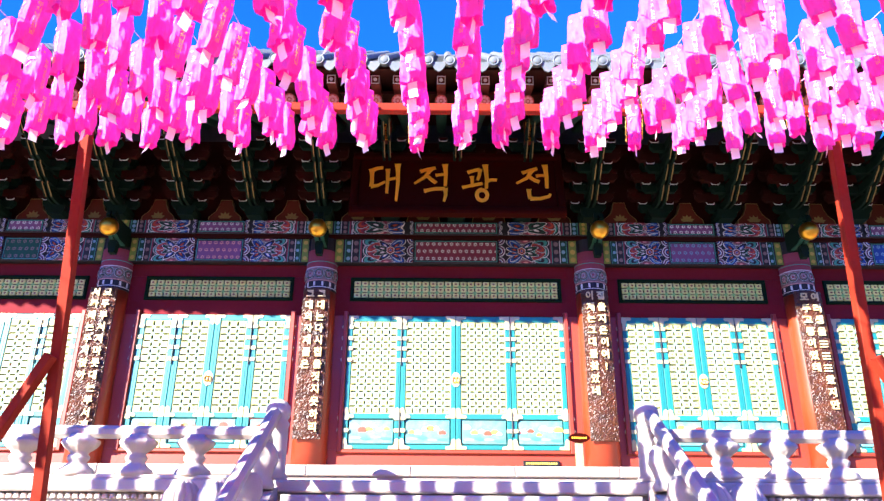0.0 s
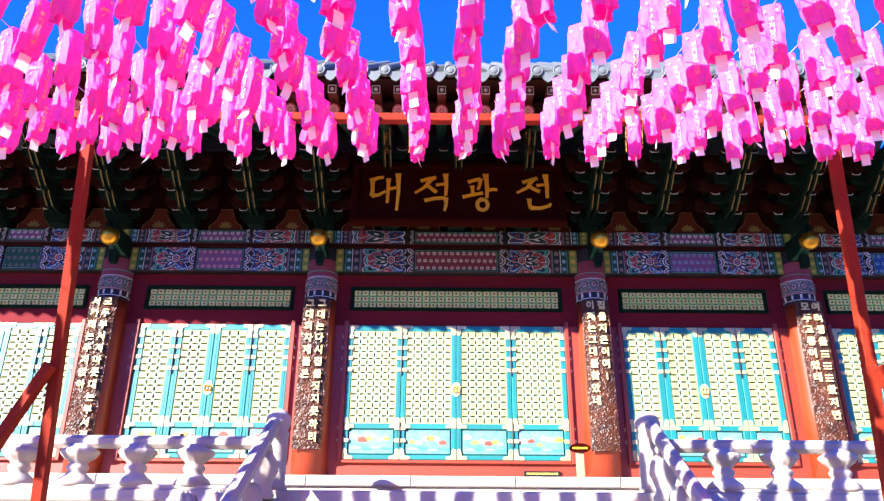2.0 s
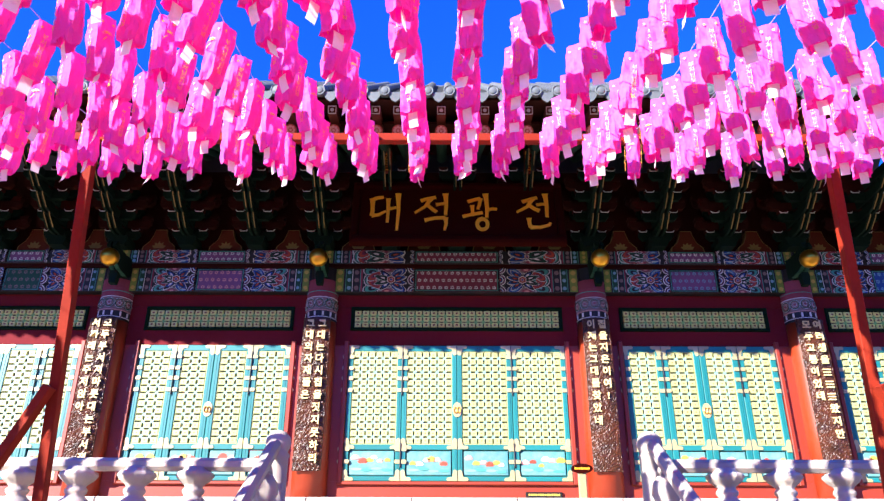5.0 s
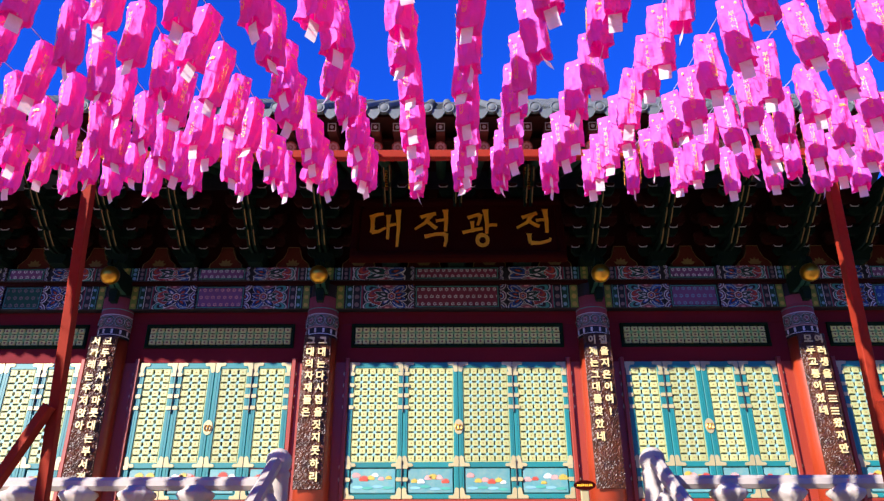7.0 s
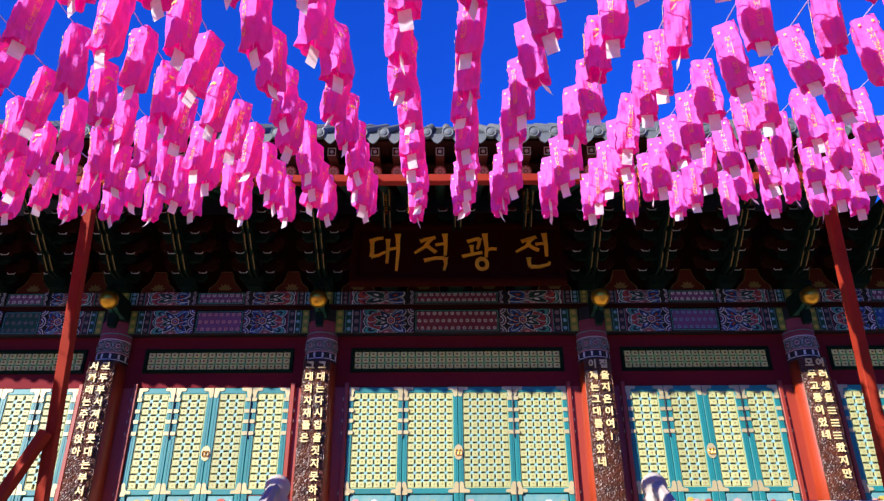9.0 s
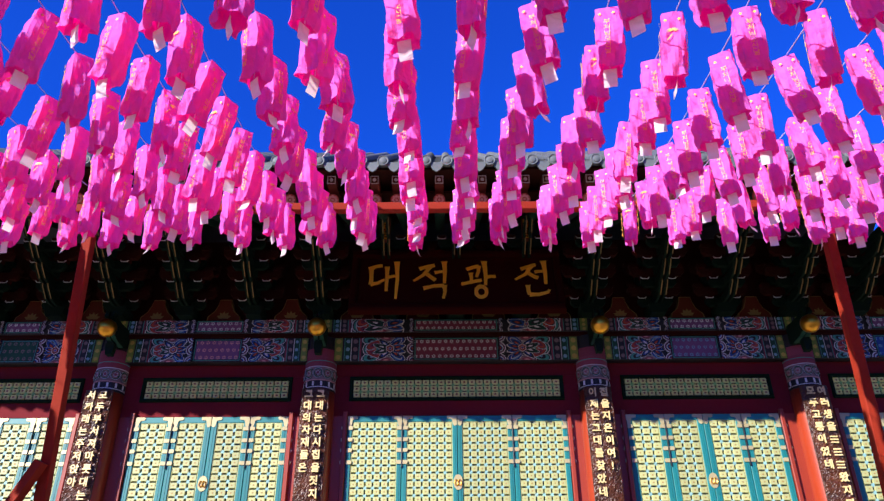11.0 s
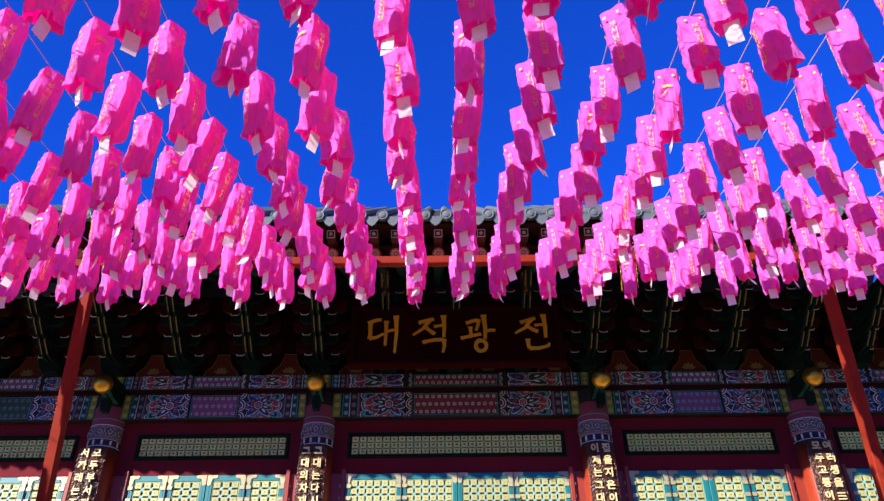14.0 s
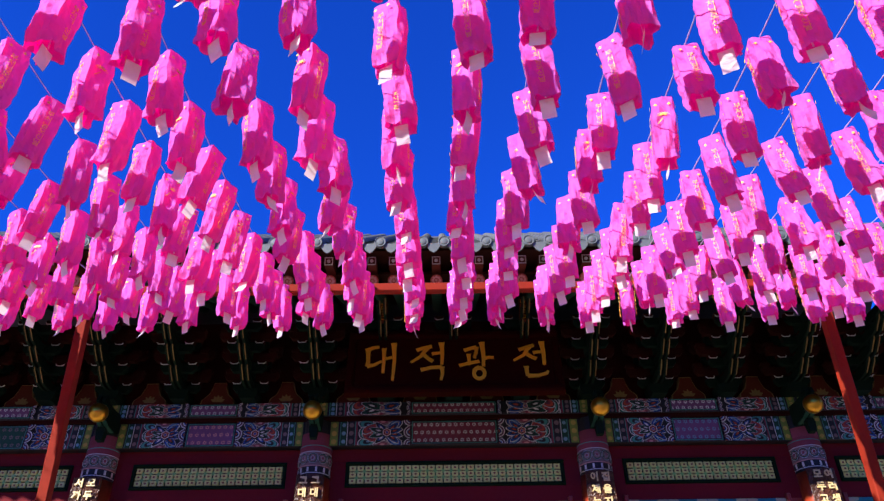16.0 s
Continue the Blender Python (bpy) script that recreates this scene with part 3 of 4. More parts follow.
def painted_beam(a, b, y, z0, z1, panel, grounds, name, label):
    bmz = thing(name, Matrix.Identity(4), label, "beam", "painted beams")
    bm = bmesh.new()
    chamfer_box(bm, a, b, y, y + 0.3, z0, z1, 0.012)
    part("timber", bm, "ink", bmz)
    mid = (a + b) / 2
    star_field(bmz, y, mid - panel / 2, mid + panel / 2, z0 + 0.012, z1 - 0.012, grounds[0], grounds[1], min(0.105, (z1 - z0) * 0.5))
    x = a + 0.03
    bands = [(0.13, "leaf_green"), (0.03, "ink"), (0.012, "jade"), (0.10, "deep_green"), (0.014, "white"), (0.12, "ink"), (0.012, "jade"), (0.03, "plum")]
    room = (b - a - panel) / 2 - 0.05
    k = min(1, room * 0.34 / sum(w for w, _ in bands))
    for w, c in bands:
        w *= k
        for sx in (x, 2 * mid - x - w):
            bm = bmesh.new()
            box(bm, sx, sx + w - 0.002, y - 0.005, y, z0 + 0.008, z1 - 0.008)
            part("painted_stripe", bm, c, bmz)
            if w > 0.07:
                for q in range(3):
                    bm = bmesh.new()
                    cz = z0 + (z1 - z0) * (q + 0.5) / 3
                    r = min(w * 0.34, (z1 - z0) * 0.13)
                    prism(bm, [(sx + w / 2 + r * math.cos(t * math.pi / 5), cz + r * math.sin(t * math.pi / 5)) for t in range(10)], y - 0.009, y - 0.004)
                    part("painted_dot", bm, {"leaf_green": "ochre", "deep_green": "sky_blue"}.get(c, "dusk"), bmz)
        x += w
    painted_rosettes(bmz, y, [(x, mid - panel / 2 - 0.02, -1), (mid + panel / 2 + 0.02, 2 * mid - x, 1)], z0, z1)


PANELS = [0.62, 0.80, 1.42, 0.80, 0.62]
GROUND = [("deep_green", "dusk"), ("violet", "pinkish"), ("plum", "white"), ("violet", "sky_blue"), ("blue", "sky_blue")]
for k in range(5):
    a, b = COLS[k] + 0.2, COLS[k + 1] - 0.2
    painted_beam(a, b, 11.84, 6.162, 6.585, PANELS[k], GROUND[k], "painted_beam", "dancheong painted timber beam between two column heads")
    painted_beam(a - 0.2 + 0.003, b + 0.2 - 0.003, 11.78, 6.66, 6.90, PANELS[k], (("plum", "white") if k == 2 else ("violet", "white")), "painted_plate", "narrow dancheong painted plate above the beam")
bm = bmesh.new()
box(bm, COLS[0], COLS[-1], 11.80, 12.04, 6.59, 6.655)
structure("trim_beam_gap", bm, "soffit", "dark red strip between the painted beams", "trim")
for x in COLS:
    bm = bmesh.new()
    lathe(bm, [(0.235, 0), (0.235, 0.42)], 24, at=(x, 11.97, 6.165))
    tagged(part("column_head", bm, "ink"), "painted cylindrical column head between the beams", "column head", "column heads")


# ---- brackets under the eaves ----
def bracket_set():
    b = thing("bracket_set", Matrix.Identity(4), "tiered green and red timber eave bracket with upturned tongues", "bracket", "eave brackets")
    bm = bmesh.new()
    prism(bm, [(-0.12, 0.0), (0.12, 0.0), (0.16, 0.07), (0.16, 0.17), (-0.16, 0.17), (-0.16, 0.07)], -0.16, 0.2)
    part("bearing_block", bm, "shaded_green", b)
    for tier in range(4):
        z, out = 0.17 + tier * 0.21, 0.32 + tier * 0.33
        # arm to the front, its tongue curling up
        for sx in (-0.045, 0.045):
            bm = bmesh.new()
            side = [(0.25, 0.0), (-out, 0.0), (-out - 0.12, 0.02), (-out - 0.30, 0.15), (-out - 0.33, 0.19), (-out - 0.16, 0.13), (-out, 0.13), (0.25, 0.13)]
            m = Matrix.Translation((sx, 0, z)) @ pose(0, 0, 0, 0, 0, 90)
            prism(bm, [(-q, h) for q, h in [(-p, h2) for p, h2 in side]], -0.022, 0.022, m)
            arm = part("front_arm", bm, "shaded_green", b)
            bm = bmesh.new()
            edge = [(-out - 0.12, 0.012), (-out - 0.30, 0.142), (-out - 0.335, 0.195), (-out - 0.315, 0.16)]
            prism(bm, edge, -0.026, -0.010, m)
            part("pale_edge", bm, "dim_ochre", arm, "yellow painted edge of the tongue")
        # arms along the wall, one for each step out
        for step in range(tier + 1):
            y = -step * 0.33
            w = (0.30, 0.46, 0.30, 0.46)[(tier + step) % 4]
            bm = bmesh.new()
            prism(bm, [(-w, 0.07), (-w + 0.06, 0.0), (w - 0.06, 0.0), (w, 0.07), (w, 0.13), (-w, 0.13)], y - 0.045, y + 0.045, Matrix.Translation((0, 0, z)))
            cross = part("cross_arm", bm, "soffit" if (tier + step) % 2 else "shaded_green", b)
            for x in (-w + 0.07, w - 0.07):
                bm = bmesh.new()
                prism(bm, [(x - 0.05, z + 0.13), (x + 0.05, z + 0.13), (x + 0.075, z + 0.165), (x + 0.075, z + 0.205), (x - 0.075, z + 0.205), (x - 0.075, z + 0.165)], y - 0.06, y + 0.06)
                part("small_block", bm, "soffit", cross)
                if step == tier:
                    bm = bmesh.new()
                    prism(bm, [(x - 0.055, z + 0.128), (x + 0.055, z + 0.128), (x + 0.078, z + 0.163), (x + 0.066, z + 0.163), (x + 0.045, z + 0.139), (x - 0.045, z + 0.139), (x - 0.066, z + 0.163), (x - 0.078, z + 0.163)], y - 0.068, y - 0.061)
                    part("white_line", bm, "white", cross)
    return b


first = bracket_set()
spots = [COLS[0] + 1.09, COLS[0] + 2.18, COLS[1], COLS[1] + 1.164, COLS[1] + 2.328, COLS[2], COLS[2] + 1.139, COLS[2] + 2.278, COLS[2] + 3.417,
         COLS[3], COLS[3] + 1.164, COLS[3] + 2.328, COLS[4], COLS[4] + 1.09, COLS[4] + 2.18]
BR = (11.72, 6.905)
for k, x in enumerate(spots):
    if k:
        copy_thing(first, Matrix.Translation((x, BR[0], BR[1])))
first.matrix_basis = Matrix.Translation((spots[0], BR[0], BR[1]))
# flame-shaped red panels between the brackets
for a, b in zip(spots, spots[1:]):
    c = (a + b) / 2
    ogee = [(-0.30, 0), (0.30, 0), (0.28, 0.12), (0.17, 0.22), (0.12, 0.34), (0.10, 0.44), (-0.10, 0.44), (-0.12, 0.34), (-0.17, 0.22), (-0.28, 0.12)]
    p = thing("ogee_board", Matrix.Translation((c, 11.93, 6.905)), "ogee-shaped red panel between two eave brackets", "panel", "bracket panels")
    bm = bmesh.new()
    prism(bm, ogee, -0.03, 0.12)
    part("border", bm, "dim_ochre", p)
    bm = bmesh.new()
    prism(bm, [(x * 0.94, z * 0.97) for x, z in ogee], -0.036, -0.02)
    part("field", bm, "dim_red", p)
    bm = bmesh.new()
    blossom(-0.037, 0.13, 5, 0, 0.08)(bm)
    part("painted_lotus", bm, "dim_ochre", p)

# ---- gold balls on the column brackets ----
for x in (X0 - 5.63, X0 - 2.25, X0 + 2.31, X0 + 5.69):
    d = thing("gold_ball", Matrix.Translation((x, 11.12, 6.48)), "gilded ball held by a dark carved bracket on a column", "ornament", "gold balls")
    bm = bmesh.new()
    bmesh.ops.create_uvsphere(bm, u_segments=28, v_segments=18, radius=0.152)
    part("ball", bm, "gold", d, smooth=True)
    for sx in (-0.045, 0.045):
        bm = bmesh.new()
        m = pose(sx, 0, 0, 0, 0, 90)
        prism(bm, [(0.12, -0.06), (0.30, -0.11), (0.60, -0.12), (0.74, -0.06), (0.74, 0.24), (0.45, 0.22), (0.20, 0.22), (0.02, 0.30), (-0.03, 0.20), (0.12, 0.13)], -0.03, 0.03, m)
        jaw = part("jaw", bm, "shaded_green", d)
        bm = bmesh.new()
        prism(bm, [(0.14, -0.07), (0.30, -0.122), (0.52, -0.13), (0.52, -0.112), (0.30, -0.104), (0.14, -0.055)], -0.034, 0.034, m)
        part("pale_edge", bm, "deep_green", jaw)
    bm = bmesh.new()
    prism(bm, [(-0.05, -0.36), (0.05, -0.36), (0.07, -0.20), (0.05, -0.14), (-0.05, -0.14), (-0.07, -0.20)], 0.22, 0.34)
    part("tongue", bm, "shaded_green", d)


# ---- rafters, soffit and roof ----
def eave_rise(x):
    return 0.0022 * (x - X0) ** 2


def rafter_fill(bm):
    lathe(bm, [(0.075, 0), (0.085, 0.02), (0.085, 3.0)], 14, m=pose(0, 0, 0, -66))


ROUND = made("shaft", rafter_fill, "rafter_green")
ROUND_END = made("end_disc", lambda bm: lathe(bm, [(0.086, -0.012), (0.086, 0.012)], 14, m=pose(0, 0, 0, -66)), "vermilion")
def flower_ring(bm, r, y, m):
    for k in range(8):
        a = k * math.pi / 4
        prism(bm, [(r * 0.62 * math.cos(a) + r * 0.26 * math.cos(t * math.pi / 4), r * 0.62 * math.sin(a) + r * 0.26 * math.sin(t * math.pi / 4)) for t in range(8)], y - 0.004, y, m)
    prism(bm, [(r * 0.24 * math.cos(t * math.pi / 4), r * 0.24 * math.sin(t * math.pi / 4)) for t in range(8)], y - 0.006, y, m)


ROUND_EYE = made("end_flower", lambda bm: flower_ring(bm, 0.08, -0.012, pose(0, 0, 0, 24)), "pinkish")
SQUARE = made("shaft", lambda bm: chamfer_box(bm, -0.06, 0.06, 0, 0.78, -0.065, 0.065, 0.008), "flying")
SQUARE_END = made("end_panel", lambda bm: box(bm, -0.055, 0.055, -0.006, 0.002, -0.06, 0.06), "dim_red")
SQUARE_EYE = made("end_flower", lambda bm: lathe(bm, [(0.026, 0), (0.026, 0.008)], 10, m=pose(0, -0.004, 0, 90)), "white")


def square_rim(bm):
    for x0, x1, z0, z1 in ((-0.057, 0.057, 0.048, 0.060), (-0.057, 0.057, -0.060, -0.048), (-0.057, -0.046, -0.048, 0.048), (0.046, 0.057, -0.048, 0.048)):
        box(bm, x0, x1, -0.010, -0.004, z0, z1)


SQUARE_RIM = made("end_border", square_rim, "white")
for i in range(-42, 33):
    x = X0 + 0.035 + i * 0.2975
    rise = eave_rise(x) * 0.9
    r = thing("rafter", Matrix.Translation((x, 8.78, 7.365 + rise)), "round green painted rafter with a flower on its red end", "rafter", "round rafters")
    share("shaft", ROUND, "rafter_green", r)
    e = share("end_disc", ROUND_END, "vermilion", r, "red painted rafter end")
    share("end_flower", ROUND_EYE, "pinkish", e)
    f = thing("flying_rafter", pose(x, 8.55, 7.544 + rise, 9), "square dark red flying rafter with a white flower on its end", "rafter", "flying rafters")
    share("shaft", SQUARE, "flying", f)
    e = share("end_panel", SQUARE_END, "dim_red", f, "red painted rafter end")
    share("end_flower", SQUARE_EYE, "white", e)
    share("end_border", SQUARE_RIM, "white", e)


def curved_board(name, material, y0, z0, y1, z1, thick, label):
    bm = bmesh.new()
    xs = [X0 + i * 0.6 for i in range(-24, 19)]
    rows = []
    for x in xs:
        r = eave_rise(x)
        rows.append([bm.verts.new((x, y, z + r)) for y, z in ((y0, z0), (y1, z1), (y1, z1 + thick), (y0, z0 + thick))])
    for p, q in zip(rows, rows[1:]):
        for i in range(4):
            j = (i + 1) % 4
            bm.faces.new((p[i], p[j], q[j], q[i]))
    bm.faces.new(rows[0]), bm.faces.new(rows[-1][::-1])
    return structure(name, bm, material, label, "eave")


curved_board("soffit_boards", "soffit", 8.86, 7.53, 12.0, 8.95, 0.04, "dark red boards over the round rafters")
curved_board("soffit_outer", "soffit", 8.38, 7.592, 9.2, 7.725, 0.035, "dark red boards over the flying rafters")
curved_board("eave_batten", "vermilion", 8.50, 7.632, 8.54, 7.637, 0.05, "red fascia batten over the flying rafter ends")
curved_board("roof_bed", "tile", 8.24, 7.545, 14.6, 12.42, 0.05, "grey clay bed under the roof tiles")
curved_board("roof_back", "tile", 14.61, 12.42, 22.5, 7.0, 0.05, "grey tiled back slope of the roof")

ROW_X = 0.284
SLOPE = math.atan2(12.42 - 7.545, 14.6 - 8.24)


def cover_row(bm):
    n, L = 7, 4.6
    k = 13
    prev = None
    for s in range(k):
        for e in (0, 1):
            y = (s + e * 0.985) * L / k
            r = 0.068 + (0.006 if e == 0 else -0.002)
            ring = [bm.verts.new((r * math.cos(math.pi * i / n), y, 0.03 + r * math.sin(math.pi * i / n))) for i in range(n + 1)]
            if prev:
                for i in range(n):
                    bm.faces.new((prev[i], prev[i + 1], ring[i + 1], ring[i]))
            prev = ring


def under_row(bm):
    L, k = 4.6, 11
    for s in range(k):
        a, b = s * L / k, (s + 1) * L / k
        pts = [(-0.128 + 0.256 * i / 5, 0.055 - 0.05 * math.sin(math.pi * i / 5)) for i in range(6)]
        lo = [bm.verts.new((x, a, z + 0.022)) for x, z in pts]
        hi = [bm.verts.new((x, b, z)) for x, z in pts]
        un = [bm.verts.new((x, a, z)) for x, z in pts]
        for i in range(5):
            bm.faces.new((lo[i], lo[i + 1], hi[i + 1], hi[i])), bm.faces.new((un[i], un[i + 1], lo[i + 1], lo[i]))


def drip(bm):
    pts = [(-0.15, 0.07), (-0.12, 0.045), (-0.06, 0.02), (0, 0.012), (0.06, 0.02), (0.12, 0.045), (0.15, 0.07), (0.135, 0.02), (0.10, -0.05), (0.055, -0.11), (0, -0.14), (-0.055, -0.11), (-0.10, -0.05), (-0.135, 0.02)]
    prism(bm, [(x * 0.80, z * 0.86) for x, z in pts], -0.03, 0.0, pose(0, 0, 0, -25))


def end_cap(bm):
    lathe(bm, [(0.077, -0.04), (0.077, 0.02), (0.070, 0.026), (0.064, 0.018), (0.048, 0.016), (0.041, 0.026), (0.018, 0.03)], 20, at=(0, 0, 0), m=pose(0, -0.02, 0.03, 62))


COVER, UNDER = made("tile_row", cover_row, "tile"), made("tile_channel", under_row, "tile")
DRIP, CAP = made("drip_tile", drip, "tile_end"), made("end_cap", end_cap, "tile_end")

roof = thing("tiled_roof", Matrix.Identity(4), "grey clay tiled hall roof with round eave tile ends", "roof", "", "structure")
for i in range(-50, 37):
    x = X0 + 0.13 + i * ROW_X
    m = pose(x, 8.16, 7.545 + eave_rise(x), math.degrees(SLOPE))
    row = share("tile_row", COVER, "tile", roof, "", m)
    share("end_cap", CAP, "tile_end", row, "pale round eave tile end")
    x += ROW_X / 2
    row = share("tile_channel", UNDER, "tile", roof, "", pose(x, 8.16, 7.53 + eave_rise(x), math.degrees(SLOPE)))
    share("drip_tile", DRIP, "tile_end", row, "pale tongue-shaped drip tile")


# ---- name board over the middle bay ----
sign = thing("name_board", pose(X0, 10.62, 7.04, -12), "dark red wooden name board with four gilt characters", "sign")
bm = bmesh.new()
chamfer_box(bm, -1.56, 1.56, 0, 0.08, -0.47, 0.47, 0.01)
part("board", bm, "board", sign)
bm = bmesh.new()
for x0, x1, z0, z1 in ((-1.68, 1.68, 0.472, 0.60), (-1.68, 1.68, -0.60, -0.472), (-1.68, -1.562, -0.47, 0.47), (1.562, 1.68, -0.47, 0.47)):
    chamfer_box(bm, x0, x1, -0.06, 0.09, z0, z1, 0.03)
part("board_frame", bm, "board", sign, "dark moulded frame")
bm = bmesh.new()
for x in (-1.3, 1.3):
    bar(bm, (x, 0.06, 0.6), (x, 0.75, 1.1), 0.05)
part("hanger", bm, "iron", sign)


for sx in (-1.13, 1.13):
    h = thing("hanging_plate", Matrix.Translation((X0 + sx, 10.43, 7.66)), "narrow red plate with gold marks above the name board", "plate", "hanging plates")
    bm = bmesh.new()
    chamfer_box(bm, -0.065, 0.065, 0, 0.04, 0, 0.44, 0.012)
    plate = part("plate", bm, "dim_red", h)
    bm = bmesh.new()
    bar(bm, (0, 0.02, 0.438), (0, 0.10, 0.62), 0.03)
    part("hook", bm, "iron", h, "black iron hook")
    for q in range(4):
        z = 0.05 + 0.095 * q
        bm = bmesh.new()
        for x0, x1, z0, z1 in ((-0.038, 0.038, z, z + 0.014), (-0.038, 0.038, z + 0.05, z + 0.064), (-0.038, -0.026, z + 0.014, z + 0.05), (0.026, 0.038, z + 0.014, z + 0.05)):
            box(bm, x0, x1, -0.006, 0.002, z0, z1)
        part("gold_mark", bm, "gilt", plate)


def brush(bm, pts, w0, w1, m):
    """A brush stroke through the points, from width w0 to w1, swollen where the brush first touches."""
    P = [Vector((x, z)) for x, z in pts]
    left, right = [], []
    steps = []
    for a, b in zip(P, P[1:]):
        steps += [a.lerp(b, k / 5) for k in range(5)]
    steps.append(P[-1])
    for k, p in enumerate(steps):
        d = (steps[min(k + 1, len(steps) - 1)] - steps[max(k - 1, 0)]).normalized()
        f = k / (len(steps) - 1)
        w = (w0 + (w1 - w0) * f) * (1 + 0.35 * math.exp(-f * 9)) / 2
        left.append((p.x - d.y * w, p.y + d.x * w)), right.append((p.x + d.y * w, p.y - d.x * w))
    n = len(left)
    rows = [[bm.verts.new(m @ Vector((x, y, z))) for (x, z), y in ((left[k], 0.0), (left[k], -0.022), (right[k], -0.022), (right[k], 0.0))] for k in range(n)]
    for p, q in zip(rows, rows[1:]):
        for i in range(4):
            bm.faces.new((p[i], p[(i + 1) % 4], q[(i + 1) % 4], q[i]))
    bm.faces.new(rows[0]), bm.faces.new(rows[-1][::-1])


STROKES = {  # strokes of the four characters on a 100-unit square
    "대": [([(4, 78), (24, 86), (42, 88)], 11, 8), ([(10, 78), (12, 50), (10, 38)], 11, 11), ([(10, 38), (30, 40), (50, 50)], 11, 6),
          ([(56, 84), (57, 50), (56, 20)], 11, 8), ([(58, 56), (70, 58), (80, 60)], 8, 7), ([(84, 98), (87, 50), (84, 0)], 13, 7)],
    "적": [([(18, 78), (38, 84), (62, 88)], 9, 10), ([(48, 84), (30, 62), (2, 46)], 11, 6), ([(38, 66), (54, 54), (64, 48)], 9, 11),
          ([(62, 68), (78, 70), (88, 71)], 8, 7), ([(90, 98), (92, 70), (90, 40)], 13, 9), ([(30, 26), (60, 32), (90, 33)], 9, 10), ([(90, 33), (92, 18), (87, 0)], 12, 7)],
    "광": [([(18, 76), (38, 82), (54, 85)], 9, 10), ([(54, 85), (52, 70), (46, 56)], 11, 8), ([(30, 66), (31, 50), (30, 38)], 10, 8),
          ([(2, 36), (30, 42), (60, 47)], 8, 9), ([(70, 98), (73, 60), (71, 34)], 13, 9), ([(74, 54), (88, 57), (102, 56)], 9, 8),
          ([(58 + 15 * math.cos(t * 0.4 + 1.5), 16 + 14 * math.sin(t * 0.4 + 1.5)) for t in range(17)], 10, 10)],
    "전": [([(20, 76), (40, 82), (64, 88)], 9, 10), ([(50, 84), (32, 62), (2, 48)], 11, 6), ([(40, 66), (56, 56), (68, 52)], 9, 11),
          ([(60, 68), (74, 70), (86, 70)], 8, 7), ([(88, 98), (90, 66), (88, 36)], 13, 9), ([(36, 32), (36, 18), (38, 8)], 11, 10), ([(38, 8), (66, 8), (92, 14), (96, 20)], 10, 7)],
}
for ch, x in (("대", -1.42), ("적", -0.69), ("광", 0.065), ("전", 0.925)):
    w, hgt = 0.0055, 0.0076
    c = new("character")
    c.parent = sign
    tagged(c, "gilt raised brush character")
    c.matrix_basis = Matrix.Translation((x, -0.002, -0.36))
    for pts, w0, w1 in STROKES[ch]:
        bm = bmesh.new()
        brush(bm, [(px * w, pz * hgt) for px, pz in pts], w0 * 0.0056, w1 * 0.0056, Matrix.Identity(4))
        part("stroke", bm, "gilt", c)

# ---- verse boards on the columns ----
VERSES = [("모두부서져마룻대는부서졌", "서까래는주저앉아"), ("그대는다시집을짓지못하리", "그대의자재들은"), ("집을지은이여!", "이제는그대를찾았네"), ("여러생을___왔지만", "모두고통이었네")]
GLYPH = {}
for x, (right, left) in zip(COLS[1:5], VERSES):
    v = thing("verse_board", pose(x - 0.01, 11.665, 3.21, 0, 0, 0), "tall hammered dark wood board with gilt verse on a column", "sign", "verse boards")
    bm = bmesh.new()
    H, W, n, rows = 2.42, 0.218, 24, 140
    rnd = random.Random(int(x * 50))
    grid = [[bm.verts.new((W * (2 * i / n - 1) * (1 + 0.02 * rnd.uniform(-1, 1) * (i in (0, n))), -0.035 * math.cos(math.pi * (i / n - 0.5)) + rnd.uniform(-0.009, 0.009), H * j / rows + rnd.uniform(-0.008, 0.008))) for i in range(n + 1)] for j in range(rows + 1)]
    back = [[bm.verts.new((W * (2 * i / n - 1), 0.035, H * j / rows)) for i in (0, n)] for j in (0, rows)]
    for p, q in zip(grid, grid[1:]):
        for i in range(n):
            bm.faces.new((p[i], p[i + 1], q[i + 1], q[i]))
    bm.faces.new([r[0] for r in grid] + [back[1][0], back[0][0]])
    bm.faces.new([r[-1] for r in grid][::-1] + [back[0][1], back[1][1]])
    bm.faces.new(grid[0][::-1] + [back[0][0], back[0][1]]), bm.faces.new(grid[-1] + [back[1][1], back[1][0]])
    bm.faces.new((back[0][0], back[1][0], back[1][1], back[0][1]))
    part("board", bm, "hammered", v)
    for text, cx in ((right, 0.092), (left, -0.092)):
        pitch = 0.195
        for k, ch in enumerate(text):
            m = Matrix.Translation((cx + rnd.uniform(-0.006, 0.006), -0.048, H - 0.11 - k * pitch))
            if ch == "_":
                bm = bmesh.new()
                for q in range(3):
                    box(bm, -0.06, 0.06, -0.004, 0.02, -0.055 + q * 0.045, -0.035 + q * 0.045, m)
                part("worn_character", bm, "verse_gold", v)
                continue
            if ch not in GLYPH:
                GLYPH[ch] = letters(ch, 0.15, 0.012, "verse_gold", "character", 0.004)
            share("character", GLYPH[ch], "verse_gold", v, "", m)

